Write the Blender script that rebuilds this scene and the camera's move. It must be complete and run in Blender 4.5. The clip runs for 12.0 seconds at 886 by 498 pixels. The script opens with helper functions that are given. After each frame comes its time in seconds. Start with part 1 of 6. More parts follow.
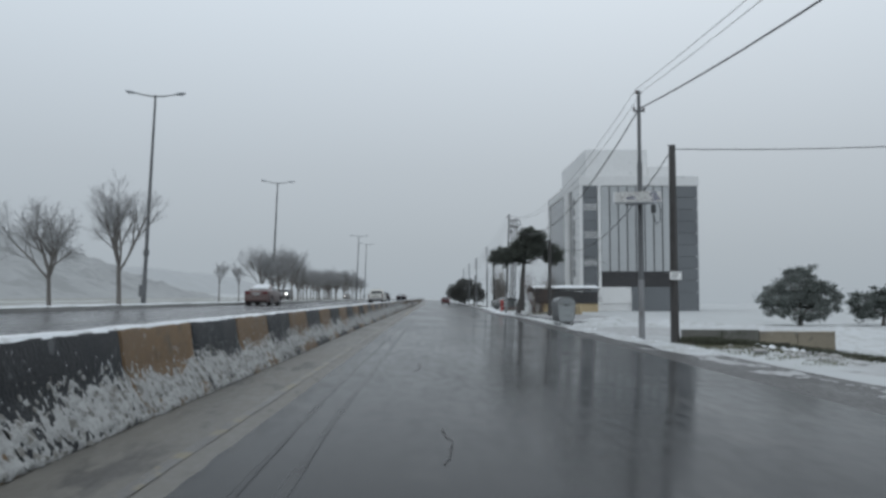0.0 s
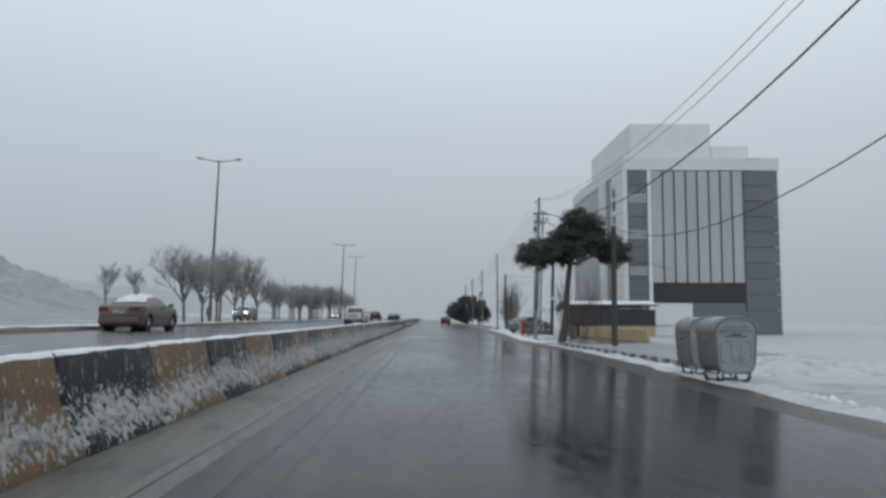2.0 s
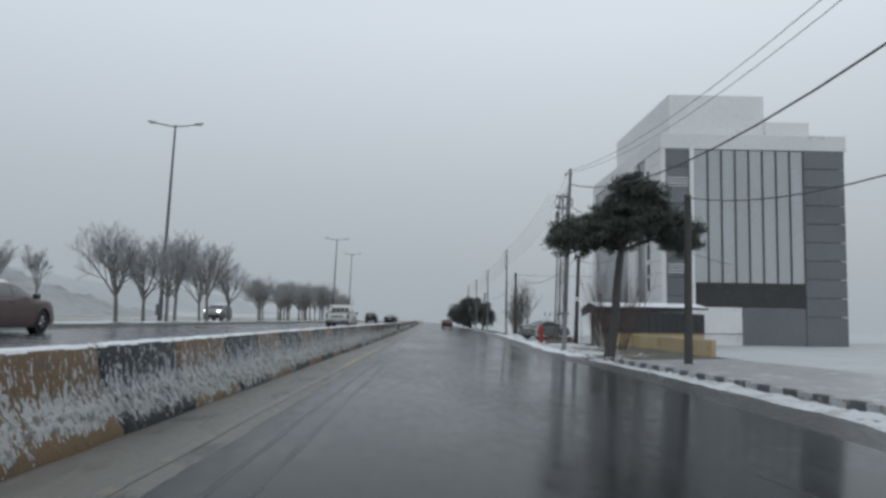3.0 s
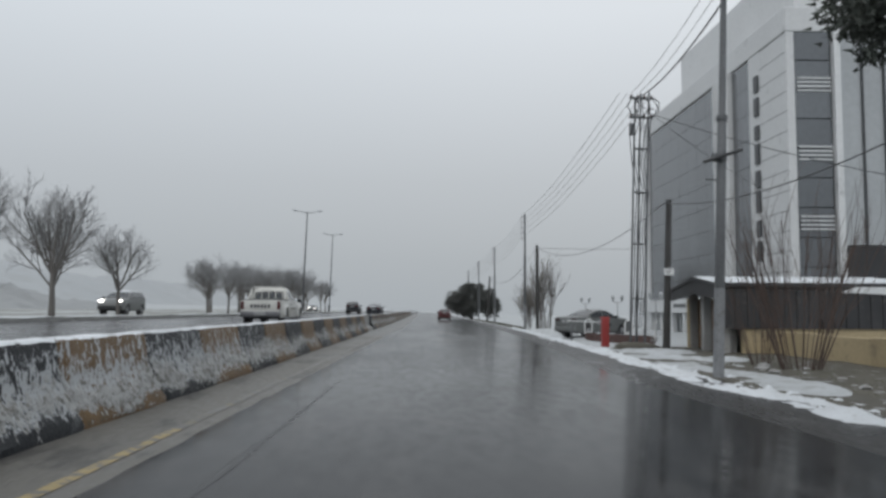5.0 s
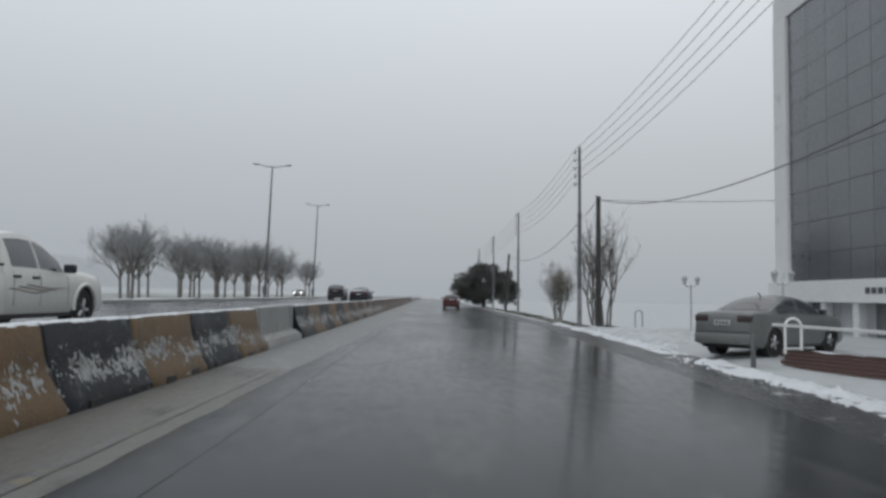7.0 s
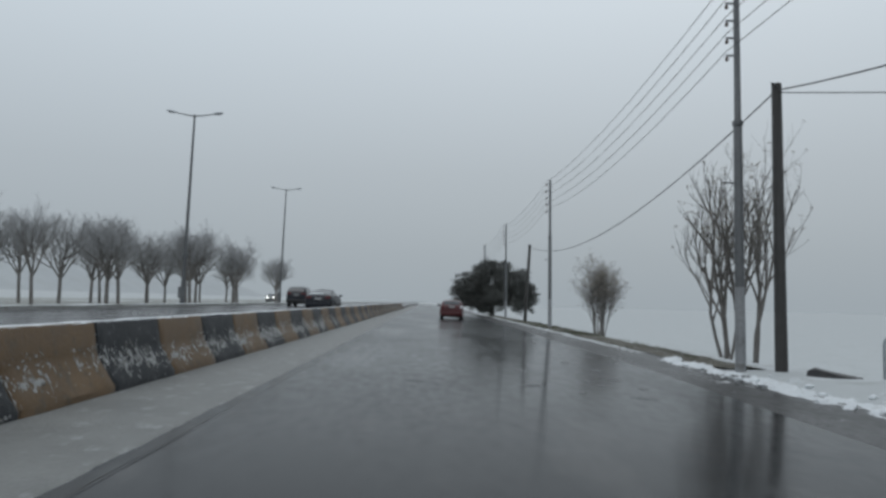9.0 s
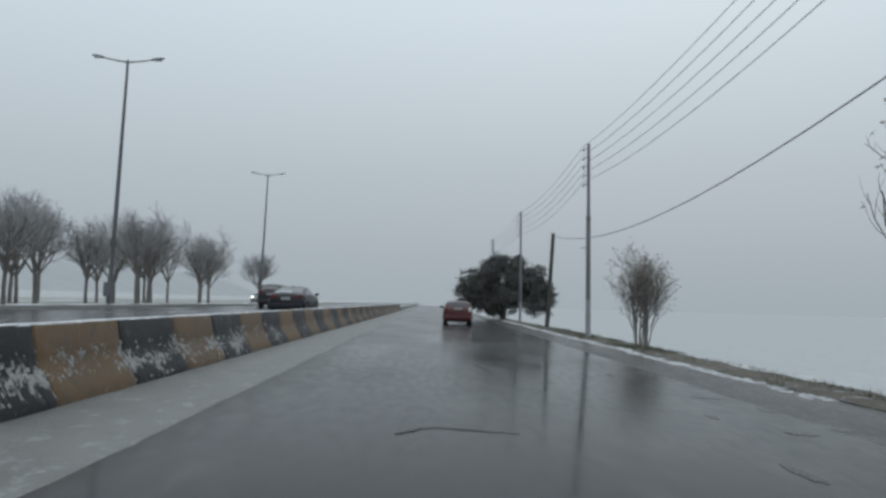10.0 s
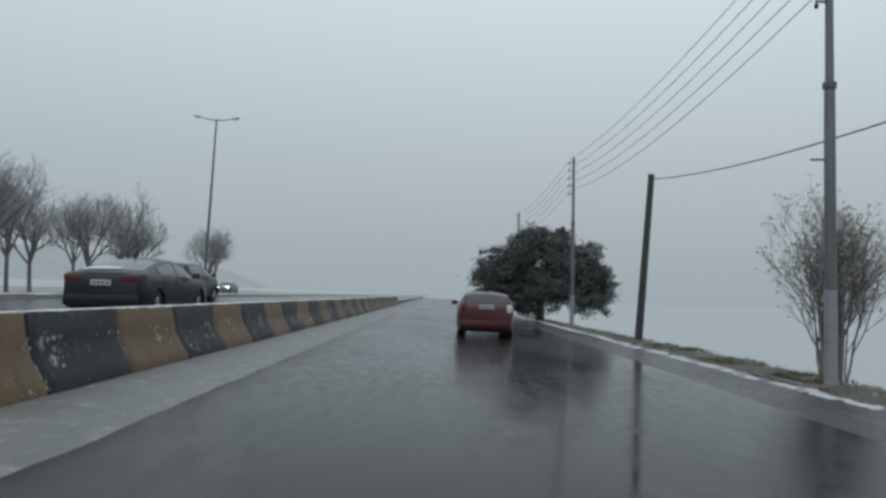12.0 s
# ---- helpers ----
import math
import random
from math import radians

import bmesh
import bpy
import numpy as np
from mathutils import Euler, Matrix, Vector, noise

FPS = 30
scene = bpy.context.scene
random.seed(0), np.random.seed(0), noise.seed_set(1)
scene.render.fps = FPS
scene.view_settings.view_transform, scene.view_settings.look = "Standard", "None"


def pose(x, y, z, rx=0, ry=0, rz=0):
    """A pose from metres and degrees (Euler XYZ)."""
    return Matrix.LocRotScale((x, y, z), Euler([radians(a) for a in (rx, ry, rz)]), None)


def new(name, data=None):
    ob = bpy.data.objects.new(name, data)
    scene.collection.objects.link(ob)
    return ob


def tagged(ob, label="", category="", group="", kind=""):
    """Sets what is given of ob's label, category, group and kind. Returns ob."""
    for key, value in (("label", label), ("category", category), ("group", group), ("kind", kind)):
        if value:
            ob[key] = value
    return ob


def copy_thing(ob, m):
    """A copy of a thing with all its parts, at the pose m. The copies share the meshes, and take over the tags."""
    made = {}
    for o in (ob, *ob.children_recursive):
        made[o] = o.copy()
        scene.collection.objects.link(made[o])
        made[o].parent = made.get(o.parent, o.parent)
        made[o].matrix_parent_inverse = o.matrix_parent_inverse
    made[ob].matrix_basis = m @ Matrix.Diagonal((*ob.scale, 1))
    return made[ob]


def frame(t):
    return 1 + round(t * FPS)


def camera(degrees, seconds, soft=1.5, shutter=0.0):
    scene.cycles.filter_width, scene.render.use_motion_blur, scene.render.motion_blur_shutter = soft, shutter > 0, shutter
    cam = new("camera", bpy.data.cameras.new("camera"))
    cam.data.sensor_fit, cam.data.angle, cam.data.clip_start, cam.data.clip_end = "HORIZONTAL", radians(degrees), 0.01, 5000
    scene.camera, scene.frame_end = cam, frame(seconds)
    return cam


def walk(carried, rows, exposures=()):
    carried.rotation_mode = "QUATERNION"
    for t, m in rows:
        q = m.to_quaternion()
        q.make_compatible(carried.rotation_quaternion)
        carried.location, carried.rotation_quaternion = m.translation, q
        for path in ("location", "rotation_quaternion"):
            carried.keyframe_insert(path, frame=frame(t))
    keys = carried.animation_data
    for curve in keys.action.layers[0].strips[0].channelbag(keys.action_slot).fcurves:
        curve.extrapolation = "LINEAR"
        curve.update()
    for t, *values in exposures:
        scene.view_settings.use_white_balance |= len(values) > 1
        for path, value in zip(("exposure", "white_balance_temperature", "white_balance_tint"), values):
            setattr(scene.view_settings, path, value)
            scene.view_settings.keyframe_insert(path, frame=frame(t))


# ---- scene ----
cam = camera(58.22, 12.0, soft=3.0)
PATH = [
    (0, pose(0.000, 0.000, 1.069, 93.50, -0.07, -1.04)),
    (0.5, pose(0.072, 5.730, 1.090, 94.58, -0.18, -1.53)),
    (1, pose(0.169, 11.401, 1.064, 94.77, 0.56, -1.38)),
    (1.5, pose(0.186, 17.100, 1.068, 94.89, 0.49, -1.32)),
    (2, pose(0.236, 22.856, 1.082, 94.90, -0.07, -1.14)),
    (2.5, pose(0.288, 28.539, 1.074, 95.14, -0.99, -1.07)),
    (4.5, pose(0.692, 51.364, 1.066, 94.67, -0.32, -1.32)),
    (5, pose(0.808, 57.166, 1.073, 94.39, -0.30, -1.35)),
    (5.5, pose(0.887, 63.053, 1.081, 93.69, -0.33, -1.22)),
    (6, pose(1.009, 68.914, 1.076, 92.84, -0.30, -0.97)),
    (6.5, pose(1.101, 74.644, 1.075, 92.97, -0.53, -0.95)),
    (7, pose(1.162, 80.327, 1.072, 93.37, -0.63, -1.02)),
    (9, pose(1.697, 102.958, 1.072, 93.78, -0.72, -1.10)),
    (9.5, pose(1.729, 108.770, 1.082, 93.93, -0.76, -1.08)),
    (10, pose(1.775, 114.597, 1.063, 93.86, -0.91, -0.99)),
    (10.5, pose(1.734, 120.259, 1.082, 93.74, -1.18, -0.98)),
    (11, pose(1.734, 125.928, 1.085, 93.54, -1.21, -0.86)),
    (11.5, pose(1.791, 131.590, 1.057, 93.43, -1.19, -0.68)),
    (12, pose(1.925, 136.962, 1.047, 93.32, -1.35, -0.50)),
]
walk(cam, PATH, [(0, 0.07, 6220, 10), (0.5, 0.02, 6180, 10), (2.0, 0.06, 6180, 10), (2.5, 0.03, 6190, 10), (4.5, 0.09, 6500, 12), (6.5, 0.09, 6500, 12), (7.0, 0.05, 6460, 12), (9.0, -0.06, 6240, 9), (10.0, 0.04, 6200, 8), (10.5, -0.02, 6150, 6), (12.0, -0.02, 6150, 6)])

# ---- overcast light: pale sky, brighter overhead than towards the misty horizon ----
world = bpy.data.worlds.new("overcast_sky")
scene.world = world
world.use_nodes = True
wn, wl = world.node_tree.nodes, world.node_tree.links
back = wn["Background"]
sky = wn.new("ShaderNodeTexSky")
sky.sky_type = "NISHITA"
sky.sun_disc = False
sky.sun_elevation, sky.sun_rotation = radians(48), radians(20)
sky.air_density, sky.dust_density = 1.0, 6.0
coord = wn.new("ShaderNodeTexCoord")
split = wn.new("ShaderNodeSeparateXYZ")
wl.new(coord.outputs["Generated"], split.inputs[0])
cloud = wn.new("ShaderNodeValToRGB")
cloud.color_ramp.elements[0].position, cloud.color_ramp.elements[0].color = 0.0, (3.75, 4.13, 4.36, 1)
cloud.color_ramp.elements[1].position, cloud.color_ramp.elements[1].color = 1.0, (8.2, 8.7, 9.1, 1)
for at, c in ((0.06, (3.95, 4.34, 4.58, 1)), (0.16, (4.6, 5.0, 5.25, 1)), (0.35, (6.3, 6.85, 7.2, 1))):
    e = cloud.color_ramp.elements.new(at)
    e.color = c
wl.new(split.outputs["Z"], cloud.inputs[0])
blend = wn.new("ShaderNodeMixRGB")
blend.inputs[0].default_value = 0.96
wl.new(sky.outputs[0], blend.inputs[1])
wl.new(cloud.outputs[0], blend.inputs[2])
wl.new(blend.outputs[0], back.inputs["Color"])
back.inputs["Strength"].default_value = 0.1

sun_data = bpy.data.lights.new("sun", "SUN")
sun_data.energy, sun_data.angle, sun_data.color = 0.5, radians(40), (1.0, 0.98, 0.95)
sun = new("sun", sun_data)
sun.matrix_world = pose(0, 0, 60, 42, 0, -20)


# ---- materials ----
def mat(name, c, rough=0.6, metal=0.0, scale=6.0, vary=0.25, bump=0.1, stretch=(1, 1, 1), second=None, spots=0.0, coat=0.0, spec=0.5, rvary=0.1):
    """A surface with colour varied at two scales, roughness varied with it, and a fine relief. second: a stain colour that
    covers the share `spots` of it in patches."""
    m = bpy.data.materials.new(name)
    m.use_nodes = True
    n, l = m.node_tree.nodes, m.node_tree.links
    b = n["Principled BSDF"]
    geo = n.new("ShaderNodeNewGeometry")
    mp = n.new("ShaderNodeMapping")
    mp.inputs["Scale"].default_value = stretch
    l.new(geo.outputs["Position"], mp.inputs[0])
    big, small = n.new("ShaderNodeTexNoise"), n.new("ShaderNodeTexNoise")
    big.inputs["Scale"].default_value, big.inputs["Detail"].default_value = scale * 0.17, 4
    small.inputs["Scale"].default_value, small.inputs["Detail"].default_value = scale * 3.1, 6
    for t in (big, small):
        l.new(mp.outputs[0], t.inputs["Vector"])
    add = n.new("ShaderNodeMath")
    add.operation = "ADD"
    l.new(big.outputs["Fac"], add.inputs[0])
    l.new(small.outputs["Fac"], add.inputs[1])
    rng = n.new("ShaderNodeMapRange")
    rng.inputs["From Min"].default_value, rng.inputs["From Max"].default_value = 0.6, 1.4
    rng.inputs["To Min"].default_value, rng.inputs["To Max"].default_value = 1 - vary, 1 + vary
    l.new(add.outputs[0], rng.inputs[0])
    info = n.new("ShaderNodeObjectInfo")
    rnd = n.new("ShaderNodeMapRange")
    rnd.inputs["To Min"].default_value, rnd.inputs["To Max"].default_value = 0.93, 1.07
    l.new(info.outputs["Random"], rnd.inputs[0])
    mul = n.new("ShaderNodeMath")
    mul.operation = "MULTIPLY"
    l.new(rng.outputs[0], mul.inputs[0])
    l.new(rnd.outputs[0], mul.inputs[1])
    tint = n.new("ShaderNodeVectorMath")
    tint.operation = "SCALE"
    tint.inputs[0].default_value = c
    l.new(mul.outputs[0], tint.inputs["Scale"])
    out = tint.outputs[0]
    if second:
        patch = n.new("ShaderNodeTexNoise")
        patch.inputs["Scale"].default_value, patch.inputs["Detail"].default_value, patch.inputs["Roughness"].default_value = scale * 0.45, 8, 0.65
        l.new(mp.outputs[0], patch.inputs["Vector"])
        edge = n.new("ShaderNodeMapRange")
        lo = 0.72 - 0.44 * spots
        edge.inputs["From Min"].default_value, edge.inputs["From Max"].default_value = lo - 0.03, lo + 0.05
        l.new(patch.outputs["Fac"], edge.inputs[0])
        mix = n.new("ShaderNodeMixRGB")
        l.new(edge.outputs[0], mix.inputs[0])
        l.new(out, mix.inputs[1])
        mix.inputs[2].default_value = (*second, 1)
        out = mix.outputs[0]
    l.new(out, b.inputs["Base Color"])
    rr = n.new("ShaderNodeMapRange")
    rr.inputs["From Min"].default_value, rr.inputs["From Max"].default_value = 0.6, 1.4
    rr.inputs["To Min"].default_value, rr.inputs["To Max"].default_value = max(0.02, rough - rvary), min(1, rough + rvary)
    l.new(add.outputs[0], rr.inputs[0])
    l.new(rr.outputs[0], b.inputs["Roughness"])
    b.inputs["Metallic"].default_value = metal
    b.inputs["Specular IOR Level"].default_value = spec
    b.inputs["Coat Weight"].default_value = coat
    if bump:
        bp = n.new("ShaderNodeBump")
        bp.inputs["Strength"].default_value, bp.inputs["Distance"].default_value = bump, 0.02
        l.new(small.outputs["Fac"], bp.inputs["Height"])
        l.new(bp.outputs[0], b.inputs["Normal"])
    return m


def splashed(m, amounts):
    """Adds thin splashes of snow to a barrier paint: amounts are (metres along the road, share), thickest on the sloping foot."""
    n, l = m.node_tree.nodes, m.node_tree.links
    b = n["Principled BSDF"]
    old = b.inputs["Base Color"].links[0].from_socket
    geo, split = n.new("ShaderNodeNewGeometry"), n.new("ShaderNodeSeparateXYZ")
    l.new(geo.outputs["Position"], split.inputs[0])
    along, share = n.new("ShaderNodeMapRange"), n.new("ShaderNodeFloatCurve")
    along.inputs["From Min"].default_value, along.inputs["From Max"].default_value = -20, 220
    l.new(split.outputs["Y"], along.inputs[0])
    l.new(along.outputs[0], share.inputs["Value"])
    height, band = n.new("ShaderNodeMapRange"), n.new("ShaderNodeFloatCurve")
    height.inputs["From Min"].default_value, height.inputs["From Max"].default_value = 0.0, 0.85
    l.new(split.outputs["Z"], height.inputs[0])
    l.new(height.outputs[0], band.inputs["Value"])
    for node, pts in ((share, [((y + 20) / 240, a) for y, a in amounts]), (band, [(0.0, 0.0), (0.12, 0.1), (0.24, 0.8), (0.45, 1.0), (0.62, 0.8), (0.85, 0.55), (1.0, 0.2)])):
        c = node.mapping.curves[0]
        c.points[0].location, c.points[1].location = pts[0], pts[-1]
        for q in pts[1:-1]:
            c.points.new(*q)
        node.mapping.update()
    total = None
    for scale, stretch, weight in ((26, (1, 1, 0.55), 0.6), (9, (1, 1, 0.5), 0.4)):
        mp, t, w = n.new("ShaderNodeMapping"), n.new("ShaderNodeTexNoise"), n.new("ShaderNodeMath")
        mp.inputs["Scale"].default_value = stretch
        t.inputs["Scale"].default_value, t.inputs["Detail"].default_value, t.inputs["Roughness"].default_value = scale, 5, 0.6
        w.operation = "MULTIPLY"
        w.inputs[1].default_value = weight
        l.new(geo.outputs["Position"], mp.inputs[0])
        l.new(mp.outputs[0], t.inputs["Vector"])
        l.new(t.outputs["Fac"], w.inputs[0])
        if total:
            add = n.new("ShaderNodeMath")
            l.new(total, add.inputs[0])
            l.new(w.outputs[0], add.inputs[1])
            total = add.outputs[0]
        else:
            total = w.outputs[0]
    both, cover, mask, mix = n.new("ShaderNodeMath"), n.new("ShaderNodeMath"), n.new("ShaderNodeMapRange"), n.new("ShaderNodeMixRGB")
    both.operation = "MULTIPLY"
    l.new(share.outputs[0], both.inputs[0])
    l.new(band.outputs[0], both.inputs[1])
    cover.operation = "MULTIPLY_ADD"
    cover.inputs[1].default_value = 0.3
    l.new(both.outputs[0], cover.inputs[0])
    l.new(total, cover.inputs[2])
    mask.inputs["From Min"].default_value, mask.inputs["From Max"].default_value = 0.645, 0.685
    l.new(cover.outputs[0], mask.inputs[0])
    l.new(mask.outputs[0], mix.inputs[0])
    l.new(old, mix.inputs[1])
    mix.inputs[2].default_value = (0.4, 0.417, 0.428, 1)
    l.new(mix.outputs[0], b.inputs["Base Color"])


def lamp_mat(name, c, strength):
    m = bpy.data.materials.new(name)
    m.use_nodes = True
    b = m.node_tree.nodes["Principled BSDF"]
    b.inputs["Base Color"].default_value = (*c, 1)
    b.inputs["Emission Color"].default_value = (*c, 1)
    b.inputs["Emission Strength"].default_value = strength
    return m


ASPHALT = mat("wet_asphalt", (0.026, 0.0275, 0.029), 0.17, scale=2.4, vary=0.35, bump=0.016, stretch=(1, 0.3, 1), second=(0.045, 0.045, 0.045), spots=0.3, rvary=0.1, spec=0.06)
ASPHALT_FAR = mat("wet_asphalt_old", (0.055, 0.057, 0.06), 0.25, spec=0.3, scale=2.0, vary=0.3, bump=0.1, stretch=(1, 0.3, 1), second=(0.16, 0.165, 0.17), spots=0.25)
SHOULDER = mat("slushy_shoulder", (0.05, 0.05, 0.05), 0.33, scale=4, vary=0.4, bump=0.3, stretch=(1, 0.3, 1), second=(0.085, 0.086, 0.085), spots=0.26, rvary=0.15, spec=0.07)
GUTTER = mat("gritty_gutter", (0.112, 0.107, 0.094), 0.45, scale=5, vary=0.3, bump=0.3, stretch=(1, 0.3, 1), second=(0.055, 0.053, 0.048), spots=0.35, rvary=0.15, spec=0.35)
GUTTER_SLUSH = mat("slushy_gutter", (0.15, 0.153, 0.147), 0.5, scale=12, vary=0.4, bump=0.9, stretch=(1, 0.55, 1), second=(0.25, 0.256, 0.255), spots=0.3)
LINE_YELLOW = mat("worn_yellow_line", (0.29, 0.215, 0.08), 0.4, scale=14, vary=0.3, second=(0.1, 0.095, 0.08), spots=0.5)
WEED = mat("dead_winter_weeds", (0.07, 0.075, 0.05), 0.8, scale=4, vary=0.4, bump=0)
BEIGE = mat("weathered_beige_block", (0.27, 0.24, 0.185), 0.75, scale=4, vary=0.2, bump=0.4, second=(0.17, 0.155, 0.125), spots=0.25)
GREY_DAMP = mat("damp_grey_block", (0.15, 0.15, 0.135), 0.75, scale=4, vary=0.25, bump=0.4, second=(0.09, 0.095, 0.075), spots=0.3)
LINE_OLD = mat("faded_yellow_line", (0.135, 0.118, 0.072), 0.4, scale=10, vary=0.3, second=(0.085, 0.083, 0.078), spots=0.62)
CRACK = mat("road_crack", (0.012, 0.012, 0.013), 0.5, bump=0)
SNOW = mat("snow", (0.66, 0.69, 0.71), 0.6, scale=9, vary=0.12, bump=0.5, second=(0.5, 0.515, 0.52), spots=0.3)
SNOW_DIRTY = mat("dirty_snow", (0.5, 0.515, 0.52), 0.55, scale=7, vary=0.2, bump=0.6, second=(0.25, 0.245, 0.235), spots=0.3)
SNOW_SOFT = mat("thin_grey_snow", (0.45, 0.472, 0.483), 0.65, scale=5, vary=0.14, bump=0.4, second=(0.33, 0.342, 0.335), spots=0.42)
FIELD = mat("snowy_ground", (0.4, 0.42, 0.425), 0.75, scale=1.2, vary=0.08, bump=0.4, second=(0.34, 0.36, 0.355), spots=0.3)
SOIL = mat("muddy_soil", (0.085, 0.078, 0.06), 0.8, scale=6, vary=0.4, bump=0.8, second=(0.42, 0.435, 0.44), spots=0.22)
SLUSH = mat("grey_slush", (0.33, 0.34, 0.345), 0.55, scale=4, vary=0.22, bump=0.5, second=(0.13, 0.13, 0.125), spots=0.3)
PAVING = mat("wet_paving", (0.24, 0.245, 0.25), 0.4, scale=5, vary=0.25, bump=0.3, second=(0.5, 0.52, 0.54), spots=0.3)
BLACK_PAINT = mat("black_barrier_paint", (0.015, 0.017, 0.02), 0.55, scale=11, vary=0.45, bump=0.5, second=(0.075, 0.08, 0.084), spots=0.22, spec=0.25)
YELLOW_PAINT = mat("ochre_barrier_paint", (0.142, 0.091, 0.047), 0.55, scale=11, vary=0.35, bump=0.5, second=(0.1, 0.077, 0.05), spots=0.3, spec=0.25)
for m in (BLACK_PAINT, YELLOW_PAINT):
    splashed(m, ((-20, 0.2), (8, 0.2), (26, 0.32), (40, 0.56), (54, 0.72), (66, 0.7), (73, 0.42), (80, 0.16), (110, 0.12), (124, 0.08), (136, 0.05), (220, 0.04)))
CONCRETE = mat("grey_concrete", (0.33, 0.33, 0.32), 0.7, scale=5, vary=0.25, bump=0.4, second=(0.2, 0.19, 0.17), spots=0.25)
STEEL = mat("galvanised_steel", (0.3, 0.32, 0.34), 0.42, 0.6, scale=4, vary=0.2, bump=0.08)
POLE_PALE = mat("pale_pole_paint", (0.42, 0.43, 0.44), 0.5, 0.1, scale=5, vary=0.25, bump=0.15, second=(0.2, 0.18, 0.16), spots=0.2)
POLE_DARK = mat("weathered_steel_pole", (0.13, 0.135, 0.14), 0.5, 0.4, scale=5, vary=0.3, bump=0.15)
WOOD = mat("dark_wooden_pole", (0.058, 0.056, 0.054), 0.75, scale=7, vary=0.4, bump=0.6, stretch=(1, 1, 0.15))
CABLE = mat("black_cable", (0.03, 0.032, 0.034), 0.5, bump=0)
PORCELAIN = mat("brown_porcelain", (0.1, 0.055, 0.04), 0.25, bump=0)
WHITE_PAINT = mat("white_paint", (0.76, 0.77, 0.76), 0.45, scale=6, vary=0.1, bump=0.05)
PLATE = mat("grimy_white_plate", (0.48, 0.49, 0.49), 0.5, scale=8, vary=0.15, bump=0)
PRINT = mat("dark_print", (0.06, 0.06, 0.07), 0.5, bump=0)
PV = mat("solar_cells", (0.02, 0.03, 0.06), 0.12, scale=20, vary=0.2, bump=0)
ALU = mat("aluminium", (0.5, 0.52, 0.54), 0.35, 0.8, bump=0.03)
BIN_STEEL = mat("galvanised_bin", (0.3, 0.32, 0.325), 0.45, 0.35, scale=5, vary=0.22, bump=0.12, second=(0.2, 0.2, 0.19), spots=0.22)
BIN_SIDE = mat("dull_bin_steel", (0.2, 0.21, 0.215), 0.5, 0.3, scale=5, vary=0.25, bump=0.15, second=(0.1, 0.1, 0.1), spots=0.25)
BIN_DARK = mat("bin_wheel_rubber", (0.025, 0.025, 0.027), 0.7, bump=0.1)
SEED = mat("dry_seed_heads", (0.17, 0.15, 0.12), 0.8, bump=0)
# Twigs lighter than bark: mist in front of them put into the base colour.
TWIG = mat("mist_paled_twigs", (0.26, 0.262, 0.265), 0.8, scale=12, vary=0.25, bump=0.2)
BARK_DARK = mat("dark_wet_pine_bark", (0.058, 0.055, 0.052), 0.7, scale=18, vary=0.4, bump=1.0, stretch=(1, 1, 0.35))
STEM_RED = mat("reddish_stems", (0.085, 0.06, 0.05), 0.7, scale=14, vary=0.3, bump=0.3)
SNOW_CRUST = mat("mottled_snow_crust", (0.35, 0.356, 0.35), 0.6, scale=24, vary=0.3, bump=0.8, second=(0.165, 0.16, 0.145), spots=0.42)
BARK_PALE = mat("grey_brown_bark", (0.15, 0.14, 0.13), 0.8, scale=14, vary=0.3, bump=0.6, stretch=(1, 1, 0.3))
NEEDLE = mat("pine_needles", (0.092, 0.104, 0.088), 0.6, scale=3, vary=0.45, bump=0)
LEAF = mat("dusky_leaves", (0.12, 0.125, 0.117), 0.6, scale=2, vary=0.45, bump=0)
# Foliage lightened in its colour to imitate haze over the bushes.
LEAF_MIST = mat("mist_paled_leaves", (0.15, 0.17, 0.16), 0.6, scale=2, vary=0.4, bump=0)
GRASS = mat("winter_grass", (0.12, 0.125, 0.075), 0.7, scale=4, vary=0.4, bump=0)
# Glass colour and metallic raised to stand in for mist over the facade.
GLASS_DARK = mat("mist_paled_facade_glass", (0.17, 0.18, 0.19), 0.16, 0.55, scale=1.4, vary=0.16, bump=0.012, spec=0.9, rvary=0.05)
GLASS_PALE = mat("pale_facade_panel", (0.42, 0.44, 0.45), 0.35, scale=1.2, vary=0.12, bump=0.03)
MULLION = mat("dark_grey_mullion", (0.07, 0.074, 0.078), 0.45, 0.2, bump=0)
CLAD = mat("white_cladding", (0.68, 0.69, 0.69), 0.45, scale=1.5, vary=0.1, bump=0.08, second=(0.5, 0.51, 0.51), spots=0.2)
YELLOW_WALL = mat("ochre_render", (0.43, 0.345, 0.21), 0.75, scale=3, vary=0.18, bump=0.3, second=(0.29, 0.24, 0.155), spots=0.22)
TAR = mat("dark_corrugated_sheet", (0.035, 0.035, 0.037), 0.55, scale=8, vary=0.35, bump=0.4, second=(0.07, 0.065, 0.06), spots=0.25)
BRICK = mat("dark_red_brick", (0.1, 0.05, 0.042), 0.6, scale=8, vary=0.35, bump=0.3)
RED_BOX = mat("red_gate_paint", (0.36, 0.05, 0.045), 0.4, scale=5, vary=0.2, bump=0.08, second=(0.25, 0.05, 0.045), spots=0.2)
TIMBER = mat("brown_timber", (0.2, 0.115, 0.06), 0.6, scale=8, vary=0.25, bump=0.2, stretch=(1, 1, 5))
TYRE = mat("tyre_rubber", (0.02, 0.02, 0.021), 0.75, scale=20, vary=0.2, bump=0.3)
RIM = mat("alloy_rim", (0.36, 0.37, 0.38), 0.35, 0.8, bump=0)
